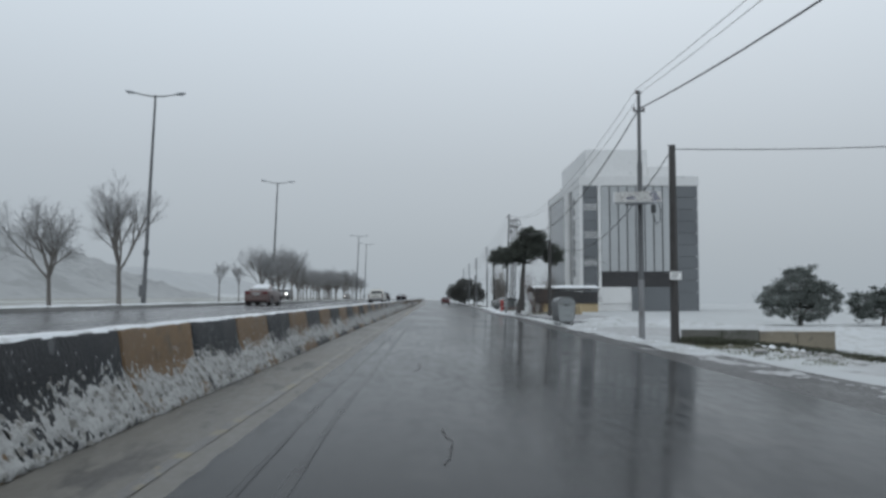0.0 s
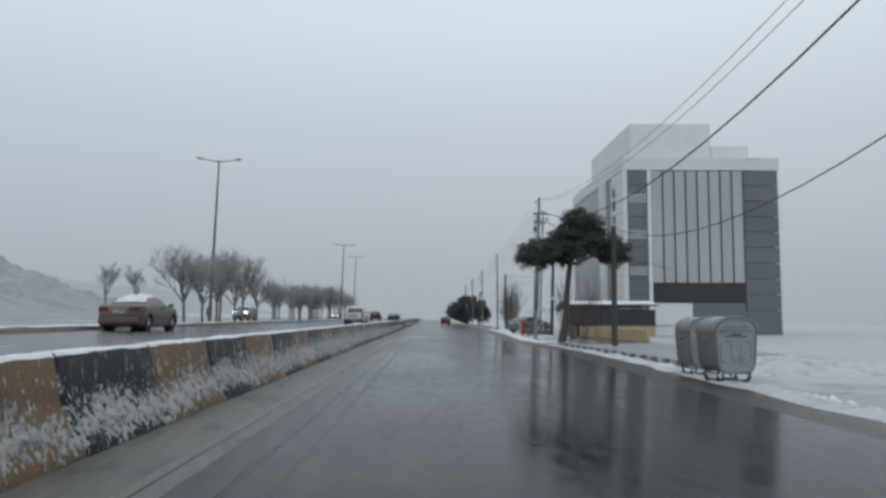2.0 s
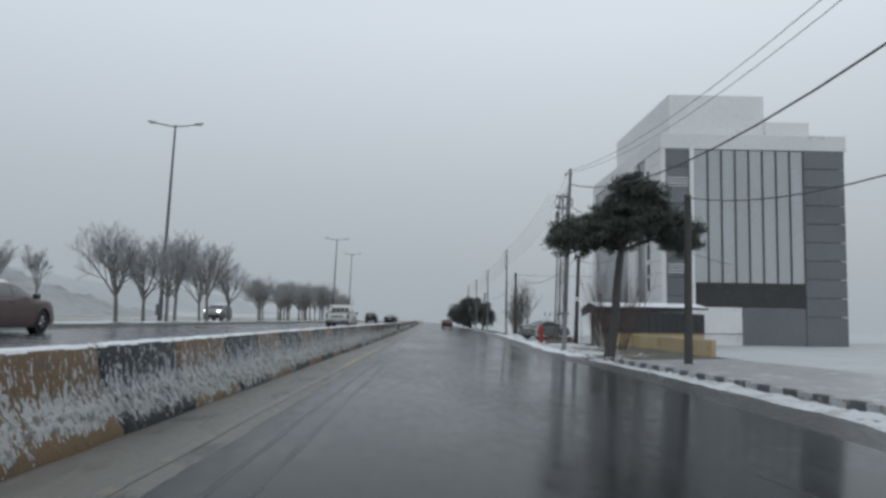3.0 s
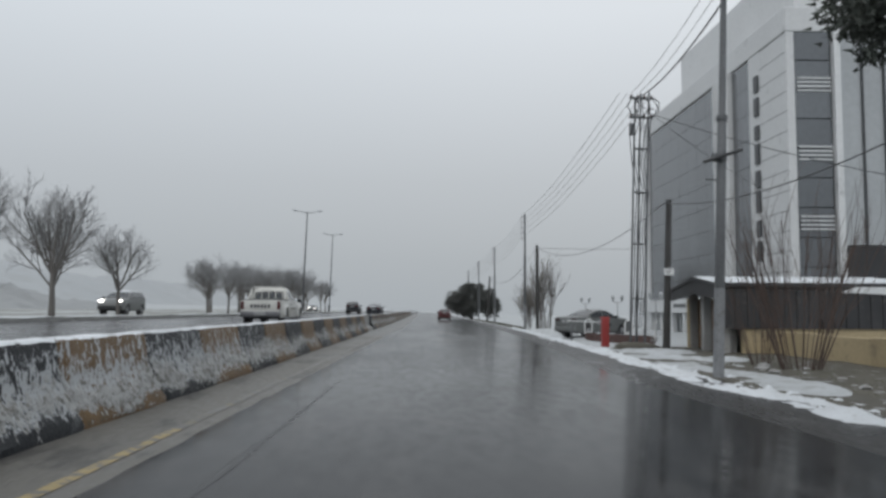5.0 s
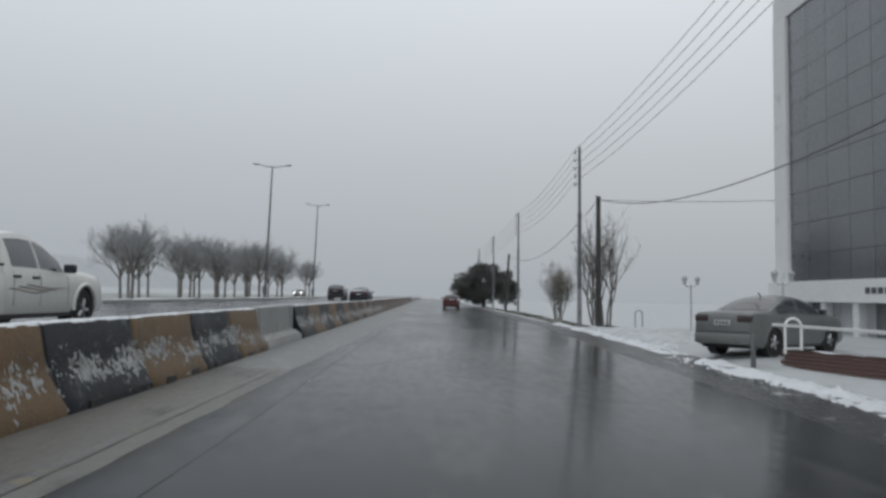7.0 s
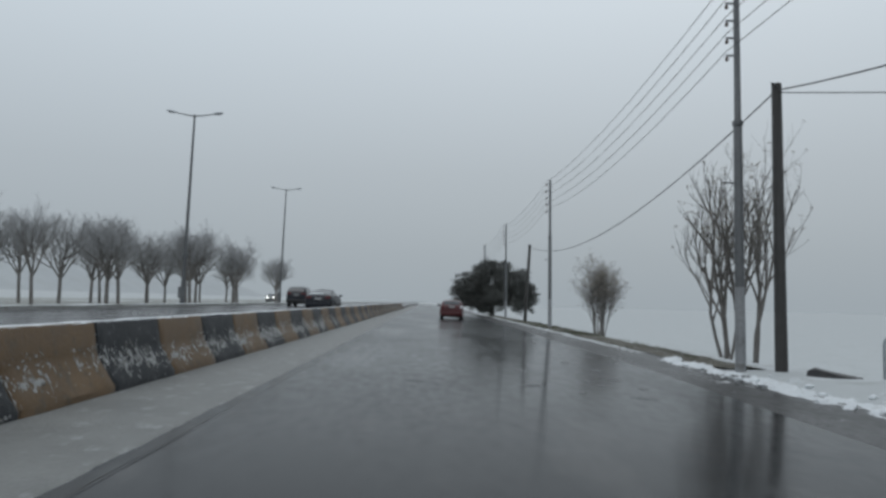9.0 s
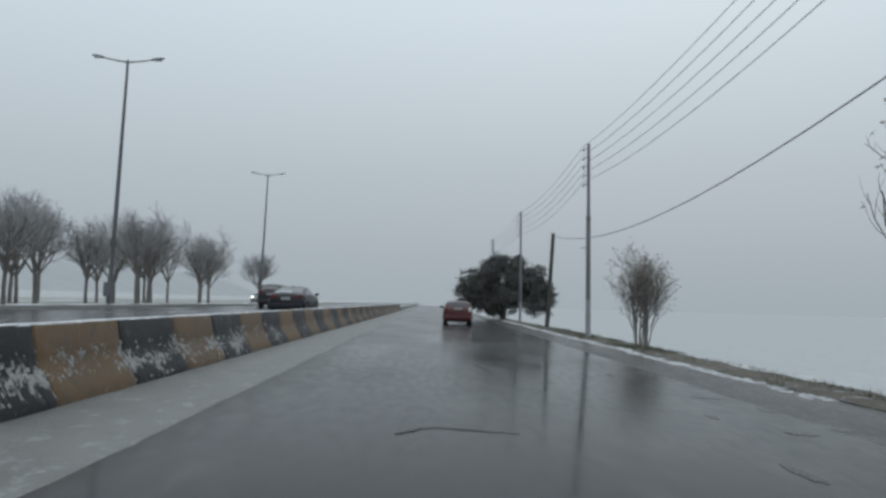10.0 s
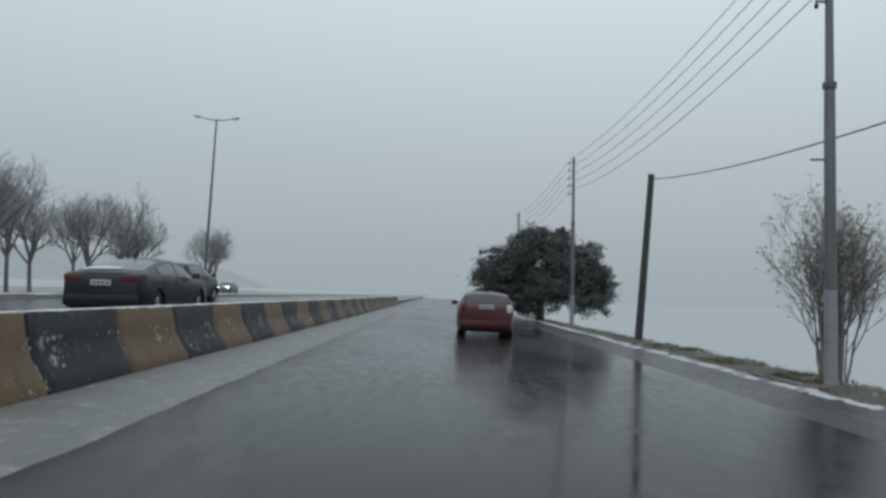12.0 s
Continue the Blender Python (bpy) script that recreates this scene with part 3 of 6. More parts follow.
def barrier_block(a, b, paint, colour, cap, crust):
    """One block from a to b along the road, with a cap of snow and crusts of snow on its foot."""
    y0, mid = a, (a + b) / 2
    t = thing("barrier_block", f"{colour}-painted worn concrete barrier block {'capped and splashed with snow' if crust > 0.1 else 'with little snow, chipped edges'}", "barrier", Matrix.Translation((barrier_x(mid), mid, 0)), "barrier blocks along the road")
    lean = (barrier_x(b) - barrier_x(a)) / (b - a)
    half = (b - a) / 2 - 0.006
    rows = [-half, -half + 0.025] + steps(-half + 0.2, half - 0.2, 0.28) + [half - 0.025, half]
    bm = bmesh.new()
    rings = []
    for i, y in enumerate(rows):
        k = 0.018 if i in (0, len(rows) - 1) else 0.0
        ring = []
        for x, z in JERSEY:
            cx, cz = -0.38, 0.4
            dx = 0.012 * wob((y + mid) * 1.7, z * 3, 3) + lean * y
            ring.append(bm.verts.new((x + dx - math.copysign(k, x - cx), y, z - (k if z > 0.5 else 0) + (0.006 * wob((y + mid) * 2, 9) if z > 0.7 else 0))))
        rings.append(ring)
    n = len(JERSEY)
    for r0, r1 in zip(rings, rings[1:]):
        for k in range(n):
            bm.faces.new((r0[k], r0[(k + 1) % n], r1[(k + 1) % n], r1[k]))
    bm.faces.new(rings[0][::-1])
    bm.faces.new(rings[-1])
    part("block", bm, paint, t, smooth=35)
    if cap > 0:
        us, vs = [0, 0.12, 0.3, 0.5, 0.7, 0.88, 1.0], steps(-half + 0.01, half - 0.01, 0.09)

        def top(u, y):
            h = cap * (0.72 + 0.42 * wob((y + mid) * 1.3, u * 2, 5) + 0.22 * wob((y + mid) * 6, u * 4, 6))
            ends = 0.0 if u in (0, 1.0) else 1.0
            return (-0.27 - u * 0.22 + lean * y + 0.012 * wob((y + mid) * 5, u, 7), y, 0.79 + (max(-0.01, h) if ends else -0.012 * wob((y + mid) * 4, u) - 0.006))
        part("snow_cap", sheet(us, vs, top), SNOW, t, "thin ridge of white snow", smooth=80)
    if crust > 0:
        def foot(v, y):
            z = 0.06 + v * 0.5
            w = y + mid
            g = 0.45 * wob(w * 1.3, z * 3, 11) + 0.45 * wob(w * 7, z * 9, 12) + 0.55 * wob(w * 17, z * 16, 13) + 0.75 * wob(w * 36, z * 26, 14)
            ledge = 0.4 + 0.22 * wob(w * 0.7, 5.0, 17) + lift
            keep = crust * 1.35 * (1 - abs(v - ledge) * (below if v < ledge else 1.9)) - 0.42
            out = 0.04 * (0.85 * g + keep)
            return (jersey_x(z) + lean * y + max(-0.015, min(out, 0.026 + 0.016 * g)) + 0.002, y, z - 0.008)
        below = float(np.interp(mid, (11, 15), (0.9, 2.3)))
        lift = float(np.interp(mid, (40, 70, 95, 125), (0.0, 0.05, 0.2, 0.1)))
        part("snow_crust", sheet(steps(0, 1, 0.04), steps(-half, half, 0.021), foot), SNOW_CRUST, t, "splashed crust of white snow", smooth=80)
    # Slots are not hollow: black boxes on the foot imitate their inner shade.
    if 86 < a < 96:
        for y in (-0.45, 0.5):
            part("lifting_slot", box(-0.05, 0.008, y - 0.16, y + 0.16, 0.0, 0.1), CRACK, t, "lifting slot in the foot, its shade a black box")


def grey_block(a, b):
    """An unpainted barrier unit with an upright face on a low plinth."""
    t = thing("barrier_block", "unpainted grey concrete barrier unit with upright face, standing between painted blocks", "barrier", Matrix.Translation((barrier_x((a + b) / 2), (a + b) / 2, 0)), "barrier blocks along the road")
    h = (b - a) / 2
    bm = prism([(-0.06, -0.03), (-0.06, 0.1), (-0.1, 0.17), (-0.28, 0.25), (-0.29, 0.8), (-0.31, 0.82), (-0.49, 0.82), (-0.51, 0.8), (-0.52, 0.25), (-0.7, 0.17), (-0.7, -0.03)], 1, -h + 0.12, h - 0.04)
    part("block", bm, CONCRETE, t, smooth=30)
    for y in (-h + 0.3, h - 0.3, h - 0.5):
        part("strap", box(-0.284, -0.272, y - 0.03, y + 0.03, 0.3, 0.79, bevel=0.004), STEEL, t, "upright steel strap")
    part("snow_cap", sheet([0, 0.2, 0.5, 0.8, 1.0], steps(-h + 0.15, h - 0.08, 0.12), lambda u, y: (-0.31 - u * 0.18, y, 0.812 + (0.02 * (wob(y * 2, u * 3, 5) + 0.5) if 0 < u < 1 else 0))), SNOW, t, "thin ridge of white snow", smooth=80)
    part("snow_crust", sheet(steps(0, 1, 0.1), steps(-h + 0.14, h - 0.06, 0.06), lambda u, y: (-0.08 - u * 0.2, y, 0.16 + u * 0.09 + 0.05 * (0.6 * wob(y * 3, u * 4, 2) + 0.5 * wob(y * 11, u * 9, 3)))), SNOW_CRUST, t, "snow lying on the plinth", smooth=80)


marks = [(14.83 - 4.03 * k) for k in range(8, 0, -1)]
for n in range(0, 50):
    marks.append(float(np.interp(n, (0, 5, 12, 16, 18, 25, 28, 29, 31, 32, 50), (14.83, 34.95, 64.14, 81.09, 89.19, 118.17, 130.43, 134.53, 142.45, 146.67, 221.0))))
for i, (a, b) in enumerate(zip(marks, marks[1:])):
    m = a + (b - a) * (0.5 + 0.03 * wob(a, 2))
    snow = float(np.interp(a, (-20, 8, 14, 24, 40, 66, 78, 96, 106, 116, 127, 133), (0.72, 0.68, 0.56, 0.54, 0.6, 0.62, 0.42, 0.4, 0.26, 0.38, 0.3, 0.02)))
    cap = float(np.interp(a, (-20, 70, 95, 125, 221), (0.03, 0.03, 0.02, 0.012, 0.012)))
    if 75 < a < 92:
        snow = 0.34
    if a < 98 < b:
        grey_block(m - 4.1, m)
    else:
        barrier_block(a, m, YELLOW_PAINT, "ochre", cap, snow + 0.16 * wob(a * 0.6, 1))
    if not a < 94 < b:
        barrier_block(m, b, BLACK_PAINT, "black", cap, snow + 0.05 + 0.16 * wob(m * 0.6, 2))


# ---- street lamps, poles, cables ----
def street_lamp(x, y, top):
    h = top - 0.6
    t = thing("street_lamp", "tall grey double-armed street lamp behind the far kerb", "street lamp", pose(x, y, 0.55, 0, 2.0, 0), "street lamps")
    part("pole", tube([(0, 0, 0), (0, 0, 1.6), (0, 0, 1.62), (0, 0, h * 0.55), (0, 0, h)], [0.15, 0.14, 0.115, 0.095, 0.06], n=12), POLE_DARK, t, smooth=50)
    part("base_plate", box(-0.24, 0.24, -0.24, 0.24, 0, 0.05, bevel=0.01), POLE_DARK, t)
    part("service_box", box(-0.2, 0.2, -0.34, -0.12, 0.55, 1.25, bevel=0.02), POLE_DARK, t, "dark metal service box")
    part("collar", tube([(0, 0, 3.0), (0, 0, 3.35)], 0.17, n=10), POLE_DARK, t, smooth=50)
    for s in (-1, 1):
        part("arm", tube([(0, 0, h - 0.12), (s * 0.5, 0, h - 0.06), (s * 1.0, 0, h + 0.02), (s * 1.25, 0, h + 0.08)], [0.045, 0.04, 0.035, 0.03], n=8), POLE_DARK, t, smooth=50)
        bm = bmesh.new()
        bmesh.ops.create_uvsphere(bm, u_segments=14, v_segments=8, radius=1)
        bmesh.ops.transform(bm, verts=bm.verts, matrix=pose(s * 1.48, 0, h + 0.12, 0, -s * 9, 0) @ Matrix.Diagonal((0.36, 0.14, 0.08, 1)))
        head = part("lamp_head", bm, STEEL, t, smooth=60)
        part("lens", box(s * 1.48 - 0.2, s * 1.48 + 0.2, -0.09, 0.09, h + 0.03, h + 0.055, bevel=0.01), LAMP_CLEAR, head)


for x, y, top in ((-16.92, 47.6, 13.3), (-16.72, 85.4, 13.5), (-13.95, 154.0, 13.0), (-16.0, 198.5, 14.4)):
    street_lamp(x, y, top)


def insulator(bm, x, y, z):
    tube([(x, y, z), (x, y, z + 0.03), (x, y, z + 0.035), (x, y, z + 0.075), (x, y, z + 0.08), (x, y, z + 0.12)], [0.02, 0.05, 0.03, 0.045, 0.025, 0.02], bm, n=8)
    return bm


def power_pole(x, y, base, top, brackets=5, lean=0.0):
    h = top - base
    t = thing("power_pole", "tall stepped steel power pole, paler painted foot, stacked insulators", "utility pole", pose(x, y, base - 0.05, 0, lean, 0), "power poles beside the road")
    part("shaft", tube([(0, 0, 1.95), (0, 0, h * 0.62), (0, 0, h * 0.625), (0, 0, h)], [0.112, 0.098, 0.08, 0.066], n=12), POLE_DARK, t, smooth=40)
    part("foot", tube([(0, 0, 0), (0, 0, 1.96)], [0.122, 0.115], n=12), POLE_FOOT, t, "pale painted pole foot", smooth=40)
    part("clamp", tube([(0, 0, h * 0.62 - 0.05), (0, 0, h * 0.62 + 0.06)], 0.125, n=10), POLE_DARK, t, smooth=40)
    part("step_bar", tube([(-0.36, 0, h * 0.47), (0.05, 0, h * 0.47)], 0.02, n=6), POLE_DARK, t)
    for k in range(brackets):
        z = h - 0.25 - k * 0.42
        b = part("bracket", box(-0.26, -0.06, -0.02, 0.02, z - 0.02, z + 0.02), POLE_DARK, t)
        part("insulator", insulator(bmesh.new(), -0.24, 0, z - 0.14), PORCELAIN, b, smooth=50)
    return t


def wood_pole(x, y, base, tx, ty, top, plate=None, category="utility pole"):
    t = thing("wooden_pole", "dark weathered round wooden pole" + (" with a small white plate" if plate else ", slightly leaning" if abs(tx - x) > 0.15 else ""), category, Matrix.Translation((x, y, base - 0.08)), "low wooden poles")
    h = top - base + 0.08
    d = Vector((tx - x, ty - y, h))
    part("pole", tube([d * k for k in (0, 0.25, 0.5, 0.75, 1)], [0.15, 0.14, 0.13, 0.122, 0.115], n=12), WOOD, t, smooth=45)
    part("hook", tube([d * 0.985 + Vector((0, -0.1, 0)), d * 0.985 + Vector((-0.12, -0.16, 0.05)), d * 0.985 + Vector((-0.18, -0.1, 0.1))], 0.018, n=6), POLE_DARK, t)
    if plate:
        c = d * ((plate - base) / h)
        p = part("plate", box(c.x - 0.2, c.x + 0.2, c.y - 0.19, c.y - 0.165, c.z - 0.14, c.z + 0.14, bevel=0.006), WHITE_PAINT, t, "small white plate with worn print")
        for k in range(3):
            part("print_bar", box(c.x - 0.13, c.x + 0.13 - 0.05 * k, c.y - 0.196, c.y - 0.19, c.z + 0.06 - k * 0.07, c.z + 0.085 - k * 0.07), PRINT, p)
    return t


power_pole(7.27, 74.63, -0.32, 9.0, 1, 2.0)
power_pole(8.93, 121.3, -0.42, 8.94)
power_pole(9.15, 151.5, -0.6, 8.68)
power_pole(9.19, 179.5, -0.7, 8.67)
power_pole(9.2, 208.0, -0.7, 8.7)
wood_pole(8.56, 27.6, -0.5, 8.56, 27.6, 6.44, 1.92)
wood_pole(9.4, 61.8, -0.42, 9.45, 61.8, 5.6)
wood_pole(10.6, 89.3, -0.45, 10.8, 89.3, 5.62, 2.75)
wood_pole(9.97, 121.5, -0.5, 9.95, 121.5, 6.36)
wood_pole(9.46, 166.6, -0.66, 9.78, 166.1, 5.69)

# a short slanted cross bar on the pole past the pine
bar = thing("cross_arm", "short dark slanted cross arm bolted to the steel pole", "cross arm", Matrix.Translation((7.39, 74.63, 4.52)))
part("arm", tube([(-0.42, -0.2, -0.15), (0.44, -0.2, 0.14)], 0.04, n=8), CABLE, bar)
part("clamp", tube([(0, 0, -0.08), (0, 0, 0.08)], 0.17, n=10), POLE_DARK, bar)


def solar_pole(x, y, base, top):
    h = top - base
    t = thing("solar_lamp_pole", "stepped grey steel pole carrying a tilted solar panel", "utility pole", Matrix.Translation((x, y, base - 0.08)))
    part("shaft", tube([(0, 0, 0), (0, 0, 3.4), (0, 0, 6.3), (0, 0, 6.32), (0, 0, h)], [0.095, 0.092, 0.086, 0.066, 0.058], n=12), POLE_DARK, t, smooth=40)
    part("foot", tube([(0, 0, 0), (0, 0, 2.2)], [0.108, 0.104], n=12), POLE_FOOT, t, "pale painted pole foot", smooth=40)
    m = pose(-0.2, -0.4, 5.02, 31, 0, -13)
    panel = part("solar_panel", merge(box(-0.8, 0.8, -0.46, 0.46, -0.02, 0.02, bevel=0.006), bmesh.new(), m), ALU, t, "tilted solar panel with aluminium frame")
    for i in range(6):
        for j in range(3):
            part("cell", merge(box(-0.765 + i * 0.256, -0.765 + i * 0.256 + 0.247, -0.43 + j * 0.288, -0.43 + j * 0.288 + 0.278, 0.021, 0.024), bmesh.new(), m), PV, panel)
    part("snow_dusting", merge(sheet(steps(-0.78, 0.78, 0.1), steps(-0.44, 0.44, 0.08), lambda u, v: (u, v, 0.024 + 0.018 * max(-0.3, wob(u * 2.5, v * 2.5) + 0.3))), bmesh.new(), m), SNOW_CRUST, panel, "thin dusting of snow", smooth=80)
    part("bracket", tube([(0, -0.05, 4.55), (-0.05, -0.35, 4.82), (-0.5, -0.38, 4.83)], 0.028, n=6), POLE_DARK, t)
    part("brace", tube([(-0.6, -0.3, 4.78), (0.35, -0.3, 4.84)], 0.025, n=6), POLE_DARK, t)
    part("controller", box(0.3, 0.46, -0.36, -0.24, 4.5, 4.78, bevel=0.015), POLE_DARK, t)
    part("cable_loop", tube([(0.38, -0.3, 4.5), (0.42, -0.3, 4.25), (0.5, -0.3, 4.12), (0.6, -0.3, 4.2), (0.62, -0.3, 4.6), (0.55, -0.3, 4.86)], 0.014, n=5), CABLE, t)
    part("bracket", box(-0.2, 0.2, -0.03, 0.03, h - 0.75, h - 0.68), POLE_DARK, t)
    part("insulator", insulator(insulator(bmesh.new(), -0.17, 0, h - 0.68), 0.17, 0, h - 0.68), PORCELAIN, t, smooth=50)
    part("insulator", insulator(bmesh.new(), -0.09, 0, h - 0.1), PORCELAIN, t, smooth=50)


solar_pole(7.38, 27.5, -0.42, 8.43)


def frame_pole(x, y, base, top):
    """Three steel tubes braced together, with a cluster of insulators and hanging leads."""
    h = top - base
    t = thing("braced_power_mast", "three-legged braced steel power mast hung with leads", "utility pole", pose(x, y, base - 0.1, 0, 1.8, 0))
    legs = ((-0.3, 0.0), (0.02, 0.3), (0.27, -0.05))
    for i, (a, b) in enumerate(legs):
        part("leg", tube([(a, b, 0), (a, b, 1.5), (a * 0.97, b, h * (1.0 if i else 0.97))], [0.058, 0.046, 0.036], n=8), POLE_DARK, t, smooth=45)
    part("footing", tube([(0, 0.1, -0.25), (0, 0.1, 0.22), (0, 0.1, 0.34)], [1.0, 0.85, 0.55], n=12), SOIL, t, "earth heap round the legs")
    for z in (2.1, 4.3, 6.4, 8.2):
        bm = bmesh.new()
        for (a, b), (c, d) in zip(legs, legs[1:] + legs[:1]):
            tube([(a, b, z), (c, d, z)], 0.028, bm, n=6)
        part("brace", bm, POLE_DARK, t)
    for z in (h - 0.3, h - 1.1):
        part("cross_arm", box(-0.52, 0.42, -0.04, 0.04, z - 0.04, z + 0.04), POLE_DARK, t)
        for k in range(4):
            part("insulator", insulator(bmesh.new(), -0.46 + k * 0.28, 0, z + 0.04), PORCELAIN, t, smooth=50)
    part("fuse_bank", box(-0.5, -0.28, -0.08, 0.08, h - 1.85, h - 1.35, bevel=0.03), POLE_DARK, t)
    for k in range(5):
        a = -0.42 + k * 0.2
        pts = [(a, -0.05, h - 0.2), (a - 0.2 + 0.11 * k, -0.14, h - 0.7), (a + 0.16 - 0.05 * k, -0.1, h - 1.25), (a - 0.08, -0.08, h - 1.9), (a * 0.6 - 0.1, 0.02, h - 3.0), (a * 0.6 + 0.12, 0.03, h - 4.2), (a * 0.5 + 0.02, 0.05, h * 0.45), (a * 0.6 + 0.1, 0.06, h * 0.3), (a * 0.5 - 0.05, 0.04, 0.9)]
        part("lead", tube(pts, 0.02, n=5), CABLE, t, smooth=60)
    for k in range(3):
        a = 0.45 - 0.42 * k
        part("jumper", tube([(a, -0.04, h - 0.26), (a + 0.22, -0.1, h - 0.45), (a + 0.2, -0.1, h - 0.85), (a - 0.05, -0.06, h - 1.05)], 0.022, n=5), CABLE, t, smooth=60)
    part("ladder_bar", box(0.2, 0.5, -0.03, 0.03, h - 0.75, h - 0.71), POLE_DARK, t)


frame_pole(9.35, 89.0, -0.42, 10.16)


def cable(a, b, sag, r=0.014):
    n = 18
    pts = []
    for i in range(n + 1):
        t = i / n
        p = Vector(a).lerp(Vector(b), t)
        p.z -= 4 * sag * t * (1 - t)
        pts.append(p)
    return tagged(part("overhead_cable", tube(pts, r, n=5), CABLE, smooth=60), "thin black overhead cable slung between poles", "cable", group="overhead cables")


line = [(7.0, -28.0, 8.2), (7.38, 27.5, 8.4), (7.58, 74.63, 8.85), (9.35, 89.0, 10.0), (8.93, 121.3, 8.75), (9.15, 151.5, 8.5), (9.19, 179.5, 8.5), (9.2, 208.0, 8.5)]
for (x0, y0, z0), (x1, y1, z1) in zip(line[:3], line[1:3] + line[3:4]):
    cable((x0, y0, z0 - 0.7), (x1, y1, z1 - 0.7 if y1 < 80 else z1 - 0.3), (1.45 if y0 < 0 else 2.5) if y1 - y0 > 20 else 0.35, 0.024)
    cable((x0 - 0.1, y0, z0), (x1 - 0.1, y1, z1), (0.9 if y0 < 0 else 1.68) if y1 - y0 > 20 else 0.2, 0.009)
    cable((x0 + 0.15, y0, z0 - 0.05), (x1 + 0.15, y1, z1 - 0.05), (0.95 if y0 < 0 else 1.73) if y1 - y0 > 20 else 0.25, 0.009)
for i in range(3, 7):
    for k in range(5):
        (x0, y0, z0), (x1, y1, z1) = line[i], line[i + 1]
        cable((x0 - 0.24 if i > 3 else x0 - 0.6 + 0.3 * k, y0, z0 - (0.42 * k if i > 3 else 0.05 * k)), (x1 - 0.24, y1, z1 - 0.42 * k), 0.5 + 0.03 * k, 0.01)
low = [(8.56, 27.6, 6.3), (9.45, 61.8, 5.5), (10.62, 89.3, 5.5), (9.95, 121.5, 6.2), (9.78, 166.1, 5.5)]
for i, (a, b) in enumerate(zip(low, low[1:])):
    cable(a, b, (1.95, 1.15, 1.3, 1.6)[i], 0.018)
cable((8.56, 27.6, 6.3), (30, 22, 7.0), 0.5, 0.016)
cable((9.95, 121.5, 6.15), (34, 116, 7.3), 0.6, 0.014)
cable((9.8, 89.0, 9.2), (18.0, 80.0, 4.5), 0.3, 0.016)
cable((9.35, 89.0, 9.7), (17.9, 96.0, 7.0), 0.25, 0.012)


# ---- waste bins ----
def waste_bin(x, y, turn):
    """A drum-like container: a shield-shaped outline drawn out, pressed end panels, an arched lid."""
    t = thing("waste_bin", "galvanised steel waste container with domed lid and pressed end panel", "waste container", pose(x, y, road_z(x) + 0.035, 0, 0, turn), "waste containers in a row")
    W, d, zs, zt = 0.45, 0.56, 1.1, 1.42
    right = [(0.2, 0.2), (0.29, 0.215), (0.355, 0.27), (0.395, 0.37), (0.415, 0.55), (0.435, 0.82), (W, zs)]
    arch = [(W * math.cos(q), zs + (zt - zs) * math.sin(q) ** 0.85) for q in (math.pi * i / 16 for i in range(17))]
    outline = right + arch[1:-1] + [(-u, v) for u, v in right[::-1]]
    part("body", prism(right + [(-u, v) for u, v in right[::-1]], 1, -d, d), BIN_SIDE, t, smooth=40)
    lid = part("lid", prism([(u * 1.012, v + 0.004) for u, v in arch], 1, -d - 0.004, d + 0.004), BIN_SIDE, t, "domed steel lid", smooth=35)
    for s in (-1, 1):
        inner = [(u * 0.95, 0.76 + (v - 0.76) * 0.955) for u, v in outline]
        part("end_panel", prism(inner, 1, min(s * d, s * (d + 0.014)), max(s * d, s * (d + 0.014))), BIN_STEEL, t, "paler pressed end panel")
        part("rim", tube([(u * 1.01, s * (d + 0.004), v) for u, v in outline + outline[:1]], 0.02, n=6, caps=False), BIN_SIDE, t, smooth=60)
    for y1 in (-d * 0.5, d * 0.5):
        part("lid_ridge", tube([(u * 1.015, y1, v + 0.004) for u, v in arch], 0.014, n=5), BIN_SIDE, lid, smooth=60)
    for k, wide in ((1.19, 0.3), (1.31, 0.2)):
        part("pressed_arch", tube([(wide * math.cos(q), -d - 0.016, k + 0.06 * math.sin(q)) for q in (math.pi * i / 8 for i in range(9))], 0.014, n=6), BIN_STEEL, lid, smooth=60)
    f = -d - 0.016
    for c, top, half in ((-0.22, 0.92, 0.12), (0.0, 0.6, 0.045), (0.22, 0.92, 0.12)):
        pts = [(c - half * math.cos(q), f, (top - half if i < 9 else 0.42 + half) + half * math.sin(q)) for i, q in ((i, math.pi * (i if i < 9 else i - 1) / 8) for i in range(18))]
        pts.append(pts[0])
        part("pressed_loop", tube(pts, 0.016, n=6), BIN_STEEL, t, smooth=60)
        part("pressed_foot", tube([(c, f + 0.01, 0.38), (c, f - 0.006, 0.38)], 0.035, n=10), BIN_STEEL, t)
    # Slots are dark bars laid on the panel, the shade within put in colour.
    part("slot", box(-0.24, 0.24, f - 0.004, f + 0.01, 0.99, 1.012), BIN_DARK, t)
    part("slot", box(-0.1, 0.12, f - 0.005, f + 0.01, 1.03, 1.06), BIN_DARK, t)
    part("ledge", box(-0.37, 0.37, f - 0.012, f + 0.012, 1.1, 1.125, bevel=0.006), BIN_SIDE, lid)
    part("handle", tube([(-0.2, f, 1.22), (-0.17, f - 0.05, 1.235), (0.17, f - 0.05, 1.235), (0.2, f, 1.22)], 0.014, n=6), BIN_STEEL, lid, smooth=60)
